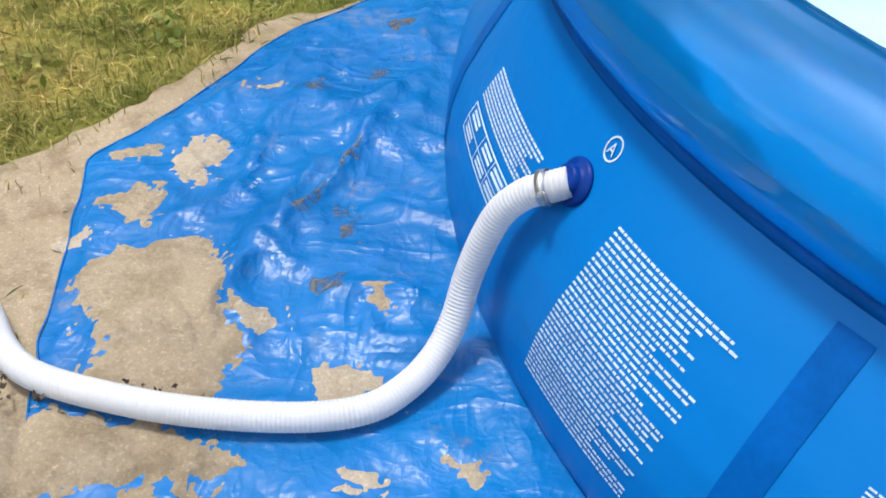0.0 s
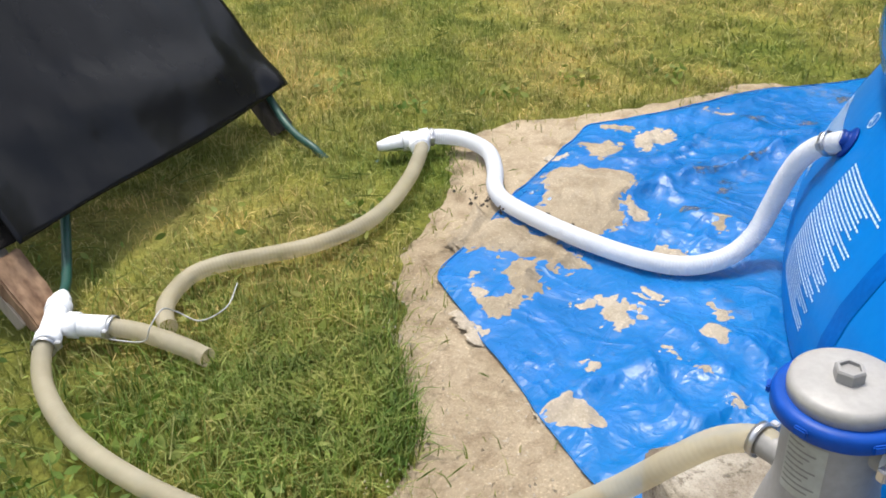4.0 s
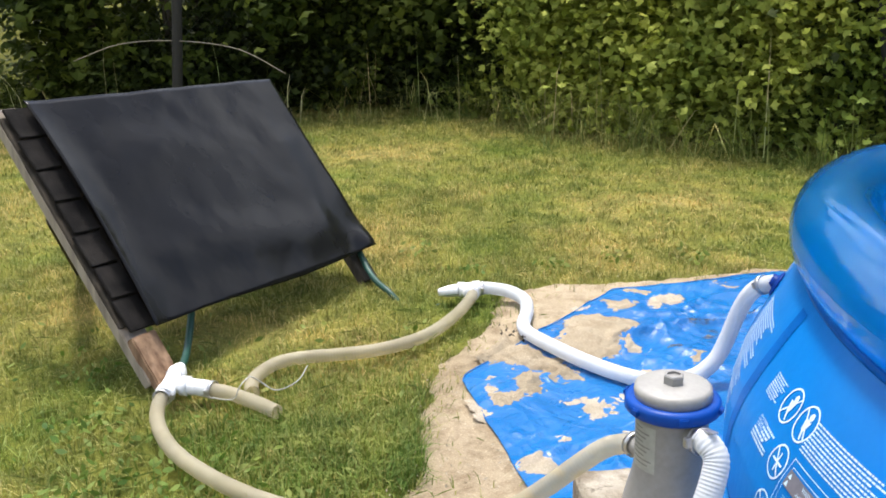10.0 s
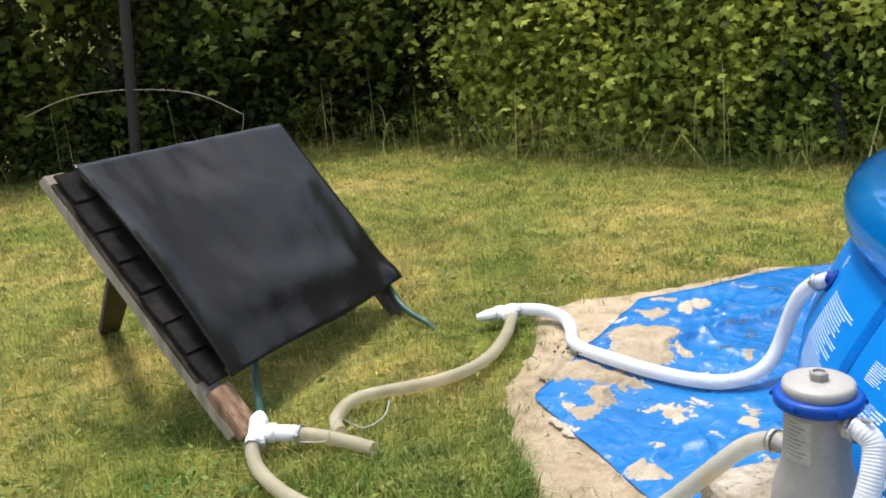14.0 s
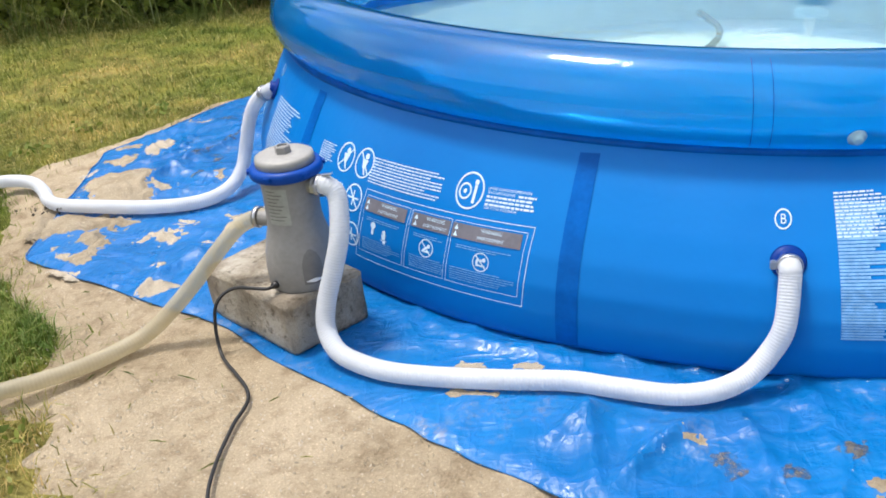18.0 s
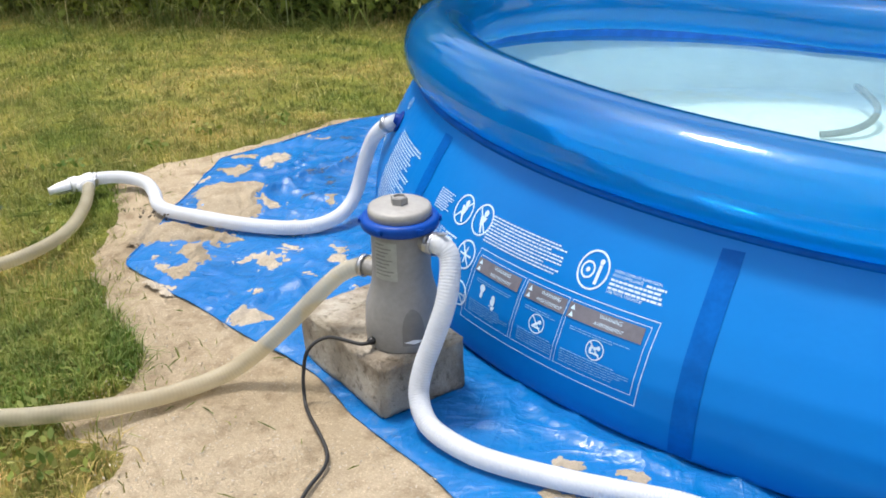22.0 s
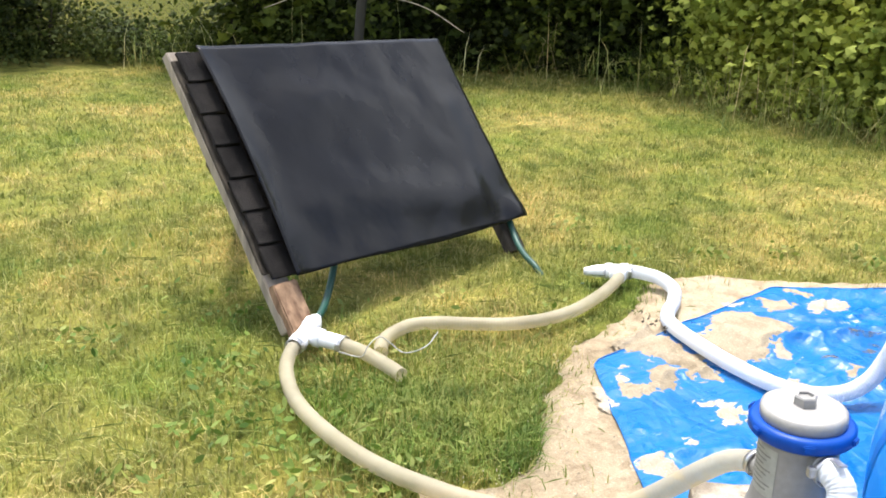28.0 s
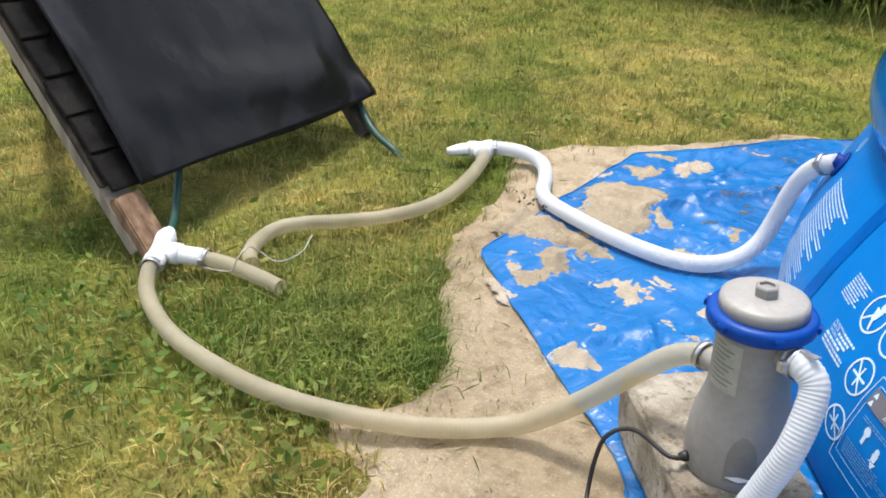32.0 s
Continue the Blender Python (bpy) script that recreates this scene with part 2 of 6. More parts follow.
def hose_mat(name, c1, c2, trans=0.3, rough=0.4, clear=0.0):
    m, n, l, b = material(name, rough, spec=0.45)
    c = ramp(n, l, tex(n, l, 9, 5), [(0.35, c1), (0.65, c2)])
    l.new(c, b.inputs["Base Color"])
    tr = n.new("ShaderNodeBsdfTranslucent")
    l.new(c, tr.inputs["Color"])
    ms = n.new("ShaderNodeMixShader")
    ms.inputs[0].default_value = trans
    l.new(b.outputs[0], ms.inputs[1])
    l.new(tr.outputs[0], ms.inputs[2])
    tp, m2 = n.new("ShaderNodeBsdfTransparent"), n.new("ShaderNodeMixShader")
    tp.inputs["Color"].default_value = (0.9, 0.86, 0.74, 1)
    m2.inputs[0].default_value = clear
    l.new(ms.outputs[0], m2.inputs[1])
    l.new(tp.outputs[0], m2.inputs[2])
    l.new(m2.outputs[0], n["Material Output"].inputs["Surface"])
    return m


def sheet_mat():
    """Black rubber sheet, faintly dusty, with the gloss of smooth plastic."""
    m, n, l, b = material("black_sheet", 0.24, spec=0.17)
    l.new(ramp(n, l, tex(n, l, 3, 5), [(0.35, (0.006, 0.006, 0.007)), (0.65, (0.011, 0.011, 0.012))]), b.inputs["Base Color"])
    l.new(ramp(n, l, tex(n, l, 2.2, 6, 0.6), [(0.35, (0.15, 0.15, 0.15)), (0.65, (0.22, 0.22, 0.22))]), b.inputs["Roughness"])
    bump(n, l, b, tex(n, l, 2.6, 4), 0.35, 0.03)
    return m


def concrete_mat():
    m, n, l, b = material("concrete", 0.92, spec=0.2)
    c = ramp(n, l, tex(n, l, 7, 6), [(0.35, (0.30, 0.265, 0.21)), (0.65, (0.46, 0.42, 0.355))])
    wet = ramp(n, l, tex(n, l, 4.2, 8, 0.68), [(0.44, (0, 0, 0)), (0.54, (1, 1, 1))])
    c = mix(n, l, c, (0.15, 0.115, 0.08), mix(n, l, (0, 0, 0), wet, 0.75))
    pits = ramp(n, l, tex(n, l, 42, 5, 0.7), [(0.34, (0.35, 0.33, 0.3)), (0.45, (1, 1, 1))])
    c = mix(n, l, c, pits, 0.8, "MULTIPLY")
    grit = ramp(n, l, tex(n, l, 300, 2, kind="ShaderNodeTexVoronoi"), [(0.05, (0.7, 0.68, 0.65)), (0.4, (1, 1, 1)), (0.9, (1.15, 1.15, 1.12))])
    l.new(mix(n, l, c, grit, 0.7, "MULTIPLY"), b.inputs["Base Color"])
    bump(n, l, b, tex(n, l, 48, 6, 0.7), 0.9, 0.010)
    return m


def wood_mat(name, c1, c2):
    m, n, l, b = material(name, 0.8, spec=0.2)
    co, mp, t = n.new("ShaderNodeTexCoord"), n.new("ShaderNodeMapping"), n.new("ShaderNodeTexNoise")
    mp.inputs["Scale"].default_value = (45, 45, 3)
    t.inputs["Scale"].default_value, t.inputs["Detail"].default_value = 1.0, 6
    l.new(co.outputs["Object"], mp.inputs[0])
    l.new(mp.outputs[0], t.inputs["Vector"])
    l.new(ramp(n, l, t.outputs[0], [(0.3, c1), (0.7, c2)]), b.inputs["Base Color"])
    bump(n, l, b, t.outputs[0], 0.5, 0.004)
    return m


def leaf_mat(name, dark, mid, light):
    m, n, l, b = material(name, 0.6, spec=0.12)
    g = n.new("ShaderNodeNewGeometry")
    c = ramp(n, l, g.outputs["Random Per Island"], [(0.0, dark), (0.5, mid), (0.95, light)])
    c = mix(n, l, c, ramp(n, l, tex(n, l, 1.2, 3), [(0.35, (0.4, 0.5, 0.4)), (0.65, (1.3, 1.2, 1.0))]), 0.85, "MULTIPLY")
    l.new(c, b.inputs["Base Color"])
    tr = n.new("ShaderNodeBsdfTranslucent")
    l.new(c, tr.inputs["Color"])
    ms = n.new("ShaderNodeMixShader")
    ms.inputs[0].default_value = 0.3
    l.new(b.outputs[0], ms.inputs[1])
    l.new(tr.outputs[0], ms.inputs[2])
    l.new(ms.outputs[0], n["Material Output"].inputs["Surface"])
    return m


def plain(name, c, rough=0.5, metal=0.0, vary=0.12, scale=14):
    return noisy(name, tuple(v * (1 - vary) for v in c), tuple(min(1, v * (1 + vary)) for v in c), scale, rough, strength=0.08, metal=metal)


SOIL = lawn_soil()
MEADOW = noisy("meadow_grass", (0.060, 0.066, 0.007), (0.10, 0.094, 0.014), 0.6, 0.95, 14, 0.8, 0.05, spec=0.1)
BLADE = blade_mat("grass_blades", (0.145, 0.175, 0.042), (0.265, 0.26, 0.085), (0.46, 0.40, 0.20))
STRAW = blade_mat("tall_grass", (0.08, 0.12, 0.025), (0.17, 0.20, 0.055), (0.34, 0.33, 0.15))
SEED = blade_mat("seed_straw", (0.34, 0.31, 0.17), (0.46, 0.42, 0.25), (0.60, 0.55, 0.36))
WEED = blade_mat("weed_leaves", (0.09, 0.15, 0.03), (0.16, 0.22, 0.05), (0.27, 0.30, 0.11))
SAND = sand_mat("dry_sand", (0.37, 0.294, 0.195), (0.50, 0.41, 0.29), (0.5, 0.45, 0.4))
SAND_DAMP = sand_mat("tarp_sand", (0.36, 0.295, 0.205), (0.48, 0.40, 0.29), (0.6, 0.56, 0.5))
SAND_PALE = sand_mat("pale_sand", (0.45, 0.38, 0.285), (0.57, 0.50, 0.40), (0.75, 0.72, 0.66))
MUD = sand_mat("silt", (0.17, 0.17, 0.16), (0.26, 0.235, 0.19), (0.7, 0.66, 0.6))
mud_n, mud_l = MUD.node_tree.nodes, MUD.node_tree.links
thin, clear = mud_n.new("ShaderNodeMixShader"), mud_n.new("ShaderNodeBsdfTransparent")
mud_l.new(ramp(mud_n, mud_l, tex(mud_n, mud_l, 34, 6, 0.7), [(0.42, (0, 0, 0)), (0.60, (0.85, 0.85, 0.85))]), thin.inputs[0])
mud_l.new(clear.outputs[0], thin.inputs[1])
mud_l.new(mud_n["Principled BSDF"].outputs[0], thin.inputs[2])
mud_l.new(thin.outputs[0], mud_n["Material Output"].inputs["Surface"])
TARP, VINYL, RING, WATER = tarp_mat(), vinyl_mat(), ring_mat(), water_mat()
STRIPE = plain("stripe_vinyl", (0.0, 0.092, 0.375), 0.36)
STRIPE.node_tree.nodes["Principled BSDF"].inputs["Specular IOR Level"].default_value = 0.08
LINER = plain("pool_liner", (0.74, 0.88, 0.88), 0.5, vary=0.07, scale=9)
LINER_BLUE = plain("liner_blue", (0.004, 0.22, 0.74), 0.4)
FIT_BLUE = plain("inlet_blue", (0.001, 0.030, 0.21), 0.4)
FIT_BLUE.node_tree.nodes["Principled BSDF"].inputs["Specular IOR Level"].default_value = 0.12
PRINT = plain("white_print", (0.50, 0.66, 0.80), 0.5, vary=0.06)
PRINT_FAINT = plain("faint_print", (0.16, 0.38, 0.68), 0.45, vary=0.15, scale=60)
PRINT_GREY = plain("grey_print", (0.13, 0.125, 0.15), 0.5)
HOSE_W = hose_mat("white_hose", (0.70, 0.725, 0.76), (0.78, 0.80, 0.825), 0.42, 0.6)
HOSE_T = hose_mat("tan_hose", (0.52, 0.47, 0.35), (0.63, 0.575, 0.44), 0.35, 0.5, 0.42)
HOSE_G = plain("green_hose", (0.007, 0.055, 0.04), 0.45)
PVC = plain("white_pvc", (0.86, 0.87, 0.88), 0.4, vary=0.04)
STEEL = plain("clamp_steel", (0.55, 0.55, 0.56), 0.35, metal=0.9)
WIRE = plain("thin_wire", (0.45, 0.45, 0.44), 0.5, metal=0.4)
PUMP = plain("pump_grey", (0.255, 0.248, 0.24), 0.5, vary=0.06)
PUMP_LID = plain("pump_lid", (0.31, 0.30, 0.285), 0.45, vary=0.05)
PUMP_DARK = plain("pump_dark", (0.17, 0.165, 0.16), 0.5)
PUMP_BLUE = plain("pump_blue", (0.002, 0.055, 0.32), 0.4)
PUMP_BLUE.node_tree.nodes["Principled BSDF"].inputs["Specular IOR Level"].default_value = 0.18
LABEL = plain("pump_label", (0.33, 0.34, 0.31), 0.5)
CORD = plain("black_cord", (0.012, 0.012, 0.013), 0.5)
CONCRETE = concrete_mat()
SHEET_EDGE = plain("sheet_edge", (0.006, 0.006, 0.006), 0.95)
SHEET_EDGE.node_tree.nodes["Principled BSDF"].inputs["Specular IOR Level"].default_value = 0.05
SHEET = sheet_mat()
SHINGLE = noisy("shingle", (0.011, 0.010, 0.010), (0.030, 0.027, 0.025), 10, 0.95, 240, 0.9, 0.006, spec=0.12)
WOOD_OLD = wood_mat("weathered_wood", (0.20, 0.17, 0.14), (0.36, 0.31, 0.25))
WOOD_RAW = wood_mat("raw_wood", (0.10, 0.055, 0.033), (0.31, 0.20, 0.125))
WOOD_DARK = wood_mat("dark_wood", (0.03, 0.026, 0.02), (0.08, 0.065, 0.05))
LEAF = leaf_mat("shrub_leaves", (0.027, 0.039, 0.006), (0.059, 0.082, 0.012), (0.135, 0.165, 0.032))
LEAF_Y = leaf_mat("pale_leaves", (0.17, 0.21, 0.035), (0.31, 0.36, 0.065), (0.47, 0.51, 0.13))
# the shrub leaves again, with the shade inside the hedge put into the colour
LEAF_SHADE = leaf_mat("shaded_leaves", (0.010, 0.016, 0.004), (0.025, 0.036, 0.008), (0.06, 0.075, 0.02))
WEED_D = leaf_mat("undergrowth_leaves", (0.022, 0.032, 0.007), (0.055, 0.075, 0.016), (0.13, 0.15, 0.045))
FENCE = plain("fence_wire", (0.09, 0.10, 0.06), 0.7)
POST = plain("fence_post", (0.022, 0.02, 0.018), 0.8)


# ---- builders ----
def thing(name, label, category, at=(0, 0, 0), group="", kind="", turn=0.0):
    ob = new(name)
    ob.matrix_basis = pose(*at, 0, 0, turn)
    ob.empty_display_size = 0.1
    return tagged(ob, label, category, group, kind)


def finish(bm, name, mat, smooth=True):
    me = bpy.data.meshes.new(name)
    bm.to_mesh(me)
    bm.free()
    me.materials.append(mat)
    me.polygons.foreach_set("use_smooth", [smooth] * len(me.polygons))
    return me


def part(name, me, parent, label="", at=None):
    """A mesh as ONE part under a thing or part, given in world places unless at is set."""
    ob = new(name, me)
    ob.parent = parent
    top = parent
    m = Matrix.Identity(4)
    while top:
        m = top.matrix_basis @ m
        top = top.parent
    ob.matrix_basis = at if at is not None else m.inverted()
    return tagged(ob, label)


def raw(name, verts, faces, mat, smooth=True):
    me = bpy.data.meshes.new(name)
    verts = np.asarray(verts, np.float32)
    if isinstance(faces, np.ndarray):
        k = faces.shape[1]
        me.vertices.add(len(verts))
        me.vertices.foreach_set("co", verts.ravel())
        me.loops.add(faces.size)
        me.loops.foreach_set("vertex_index", faces.astype(np.int32).ravel())
        me.polygons.add(len(faces))
        me.polygons.foreach_set("loop_start", np.arange(0, faces.size, k, dtype=np.int32))
        me.update(calc_edges=True)
    else:
        me.from_pydata([tuple(v) for v in verts], [], faces)
        me.update()
    me.materials.append(mat)
    me.polygons.foreach_set("use_smooth", [smooth] * len(me.polygons))
    return me


def glide(pts, step=0.01):
    """Points at even steps along a smooth line through pts."""
    p = np.array(pts, float)
    p = np.vstack([2 * p[0] - p[1], p, 2 * p[-1] - p[-2]])
    out = []
    for i in range(1, len(p) - 2):
        a, b, c, d = p[i - 1:i + 3]
        for u in np.linspace(0, 1, 24, endpoint=False):
            out.append(0.5 * (2 * b + (c - a) * u + (2 * a - 5 * b + 4 * c - d) * u ** 2 + (3 * b - a - 3 * c + d) * u ** 3))
    out.append(p[-2])
    out = np.array(out)
    s = np.r_[0, np.cumsum(np.linalg.norm(np.diff(out, axis=0), axis=1))]
    t = np.linspace(0, s[-1], max(2, int(s[-1] / step) + 1))
    return np.stack([np.interp(t, s, out[:, k]) for k in range(3)], 1)


def tube(name, pts, radius, mat, step=0.01, sides=14, rib=0.0, hollow=False, radii=None):
    """A pipe along a smooth line; rib: how far every second ring stands back."""
    p = glide(pts, step)
    n = len(p)
    t = np.gradient(p, axis=0)
    t /= np.linalg.norm(t, axis=1)[:, None]
    up = np.array([0, 0, 1.0]) if abs(t[0, 2]) < 0.9 else np.array([1.0, 0, 0])
    frames = []
    x = np.cross(up, t[0])
    x /= np.linalg.norm(x)
    for i in range(n):
        x = x - t[i] * (x @ t[i])
        x /= np.linalg.norm(x)
        frames.append((x, np.cross(t[i], x)))
    r = np.full(n, radius) if radii is None else np.interp(np.linspace(0, 1, n), np.linspace(0, 1, len(radii)), radii)
    r = r - rib * (np.arange(n) % 4 > 1)
    a = np.linspace(0, 2 * math.pi, sides, endpoint=False)
    X, Y = np.array([f[0] for f in frames]), np.array([f[1] for f in frames])
    v = p[:, None] + r[:, None, None] * (np.cos(a)[None, :, None] * X[:, None] + np.sin(a)[None, :, None] * Y[:, None])
    v = v.reshape(-1, 3)
    i, j = np.meshgrid(np.arange(n - 1), np.arange(sides), indexing="ij")
    f = np.stack([i * sides + j, i * sides + (j + 1) % sides, (i + 1) * sides + (j + 1) % sides, (i + 1) * sides + j], -1).reshape(-1, 4)
    faces = [tuple(q) for q in f.tolist()]
    if not hollow:
        faces += [tuple(range(sides - 1, -1, -1)), tuple((n - 1) * sides + k for k in range(sides))]
    return raw(name, v, faces, mat)


def lathe(name, profile, mat, sides=48, centre=(0, 0, 0), smooth=True, caps=True, axis=None):
    """Profile points (r, z) turned round z, or round the given axis."""
    a = np.linspace(0, 2 * math.pi, sides, endpoint=False)
    v = [(r * math.cos(k), r * math.sin(k), z) for r, z in profile for k in a]
    m = Matrix.Translation(centre)
    if axis is not None:
        m = m @ Vector(axis).to_track_quat("Z", "Y").to_matrix().to_4x4()
    v = [m @ Vector(q) for q in v]
    n = len(profile)
    f = [(i * sides + j, i * sides + (j + 1) % sides, (i + 1) * sides + (j + 1) % sides, (i + 1) * sides + j) for i in range(n - 1) for j in range(sides)]
    if caps:
        f += [tuple(range(sides - 1, -1, -1)), tuple((n - 1) * sides + k for k in range(sides))]
    me = raw(name, v, f, mat, smooth)
    return me


def block(name, size, mat, m=Matrix.Identity(4), bevel=0.004, rough=0.0, cuts=0, smooth=False):
    """A box with bevelled, if wished worn, edges; m: its pose."""
    bm = bmesh.new()
    bmesh.ops.create_cube(bm, size=1)
    bmesh.ops.scale(bm, vec=size, verts=bm.verts)
    if cuts:
        bmesh.ops.subdivide_edges(bm, edges=bm.edges[:], cuts=cuts, use_grid_fill=True)
    if bevel:
        sharp = [e for e in bm.edges if len(e.link_faces) == 2 and e.calc_face_angle(0) > 0.5]
        bmesh.ops.bevel(bm, geom=sharp, offset=bevel, segments=2, affect="EDGES")
    for v in bm.verts:
        if rough:
            v.co += Vector(noise.noise_vector(v.co * 38)) * rough + Vector(noise.noise_vector(v.co * 9)) * rough
        v.co = m @ v.co
    return finish(bm, name, mat, smooth)


# ---- sheets on the ground ----
def inside(poly, p):
    q = np.asarray(poly)
    r = np.roll(q, -1, 0)
    hit = np.zeros(len(p), bool)
    for (x0, y0), (x1, y1) in zip(q, r):
        if y0 != y1:
            hit ^= ((y0 > p[:, 1]) != (y1 > p[:, 1])) & (p[:, 0] < (x1 - x0) * (p[:, 1] - y0) / (y1 - y0) + x0)
    return hit


def nearest(poly, p):
    """The nearest place on the outline, and its distance."""
    q = np.asarray(poly)
    r = np.roll(q, -1, 0)
    best, dist = np.zeros_like(p), np.full(len(p), 1e9)
    for a, b in zip(q, r):
        d = b - a
        u = np.clip(((p - a) @ d) / max(1e-12, d @ d), 0, 1)
        c = a + u[:, None] * d
        e = np.linalg.norm(p - c, axis=1)
        k = e < dist
        best[k], dist[k] = c[k], e[k]
    return best, dist


def wobble(poly, step=0.03, amount=0.012, scale=9.0, seed=0.0):
    """A closed outline through poly, smoothed a little and roughened."""
    q = [(*p, 0) for p in poly]
    g = glide([*q, q[0]], step)[:-1, :2]
    out = []
    for x, y in g:
        n1 = noise.noise_vector((x * scale, y * scale, seed))
        n2 = noise.noise_vector((x * scale * 3.7, y * scale * 3.7, seed + 5))
        n3 = noise.noise_vector((x * scale * 9.1, y * scale * 9.1, seed + 9))
        out.append((x + amount * (n1.x + 0.5 * n2.x + 0.25 * n3.x), y + amount * (n1.y + 0.5 * n2.y + 0.25 * n3.y)))
    return np.array(out)


def lay(name, poly, step, mat, height, skip=None):
    """A sheet over the outline; height(xy, distance to the edge) gives its z."""
    lo, hi = poly.min(0) - step, poly.max(0) + step
    xs, ys = np.arange(lo[0], hi[0], step), np.arange(lo[1], hi[1], step)
    gx, gy = np.meshgrid(xs, ys, indexing="ij")
    p = np.stack([gx.ravel(), gy.ravel()], 1)
    ins = inside(poly, p)
    ny = len(ys)
    i, j = np.meshgrid(np.arange(len(xs) - 1), np.arange(ny - 1), indexing="ij")
    f = np.stack([i * ny + j, (i + 1) * ny + j, (i + 1) * ny + j + 1, i * ny + j + 1], -1).reshape(-1, 4)
    keep = ins[f].any(1)
    if skip is not None:
        keep &= ~skip(p[f].mean(1))
    f = f[keep]
    used = np.unique(f)
    near, dist = nearest(poly, p[used])
    out = ~ins[used]
    q = p[used].copy()
    q[out] = near[out]
    dist[out] = 0
    z = height(q, dist)
    back = np.full(len(p), -1)
    back[used] = np.arange(len(used))
    return raw(name, np.c_[q, z], back[f], mat)


def hills(q, scale, seed=0.0):
    return np.array([noise.noise((x * scale, y * scale, seed)) for x, y in q])


# ---- ground ----
def ramp_axis(fine_lo, fine_hi, step, far):
    mid = np.arange(fine_lo, fine_hi, step)
    k = np.array([0.5, 1.2, 2.2, 4, 7, 12, 20, 40, 80, 160, far])
    return np.r_[(fine_lo - k)[::-1], mid, fine_hi + k]


gx, gy = np.meshgrid(ramp_axis(-7, 5, 0.12, 400), ramp_axis(-3, 6, 0.12, 400), indexing="ij")
gq = np.stack([gx.ravel(), gy.ravel()], 1)
gz = 0.10 * np.maximum(0, -7.2 - gq[:, 0]) - 0.022 + 0.012 * hills(gq, 1.1) + 0.006 * hills(gq, 4.0, 3.0)
ny = gx.shape[1]
gi, gj = np.meshgrid(np.arange(gx.shape[0] - 1), np.arange(ny - 1), indexing="ij")
gf = np.stack([gi * ny + gj, (gi + 1) * ny + gj, (gi + 1) * ny + gj + 1, gi * ny + gj + 1], -1).reshape(-1, 4)
ground = new("ground", raw("ground", np.c_[gq, gz], gf, SOIL))
tagged(ground, "mown lawn ground with dry yellowed patches", "lawn", kind="structure")

mx, my = np.meshgrid(np.r_[-300, -120, -60, -36, -24, np.arange(-18, -8.0, 0.5), -7.7], np.r_[-200, -80, -40, -20, np.arange(-10, 8.1, 0.5), 16, 30, 80, 200], indexing="ij")
mq = np.stack([mx.ravel(), my.ravel()], 1)
mz = 0.10 * np.maximum(0, -7.2 - mq[:, 0]) + 0.02 + 0.012 * hills(mq, 1.1)
mn = mx.shape[1]
mi, mj = np.meshgrid(np.arange(mx.shape[0] - 1), np.arange(mn - 1), indexing="ij")
mf = np.stack([mi * mn + mj, (mi + 1) * mn + mj, (mi + 1) * mn + mj + 1, mi * mn + mj + 1], -1).reshape(-1, 4)
tagged(new("meadow", raw("meadow", np.c_[mq, mz], mf, MEADOW)), "yellow-green meadow beyond the wire fence", "meadow", kind="structure")

SAND_EDGE = wobble([(-0.05, 2.42), (-0.38, 2.2), (-0.56, 1.9), (-0.72, 1.68), (-0.86, 1.5), (-0.93, 1.35), (-0.86, 1.18), (-0.76, 1.0), (-0.68, 0.8),
                    (-0.6, 0.66), (-0.5, 0.55), (-0.4, 0.42), (-0.3, 0.31), (-0.19, 0.26), (-0.12, 0.15), (-0.17, 0.03), (-0.2, -0.07), (-0.1, -0.12),
                    (-0.01, -0.13), (0.02, -0.2), (-0.01, -0.28), (0.1, -0.34), (0.2, -0.46), (0.34, -0.75), (0.7, -0.95), (1.3, -1.0), (2.1, -1.0), (2.9, -0.6),
                    (3.5, 0.1), (3.75, 1.2), (3.6, 2.3), (2.9, 3.2), (1.8, 3.6), (0.7, 3.2)], 0.03, 0.035, 7.0)


def sand_height(q, d):
    return -0.034 + 0.028 * (1 - np.exp(-d / 0.05)) + 0.005 * hills(q, 3.2) + 0.005 * hills(q, 9.0, 2.0) + 0.003 * hills(q, 22.0, 5.0) + np.clip((-0.22 - q[:, 1]) / 0.2, 0, 1) * (0.030 * np.minimum(0.15, hills(q, 7.0, 31.0)) + 0.014 * hills(q, 17.0, 33.0) + 0.006 * hills(q, 36.0, 35.0))


dip = inside(SAND_EDGE, gq) & (nearest(SAND_EDGE[::3], gq)[1] > 0.14)
gz[dip] -= 0.08
ground.data.vertices.foreach_set("co", np.c_[gq, gz].astype(np.float32).ravel())
sand = new("sand_bed", lay("sand_bed", SAND_EDGE, 0.015, SAND, sand_height))
tagged(sand, "bed of dry pale sand round the pool", "sand", kind="structure")

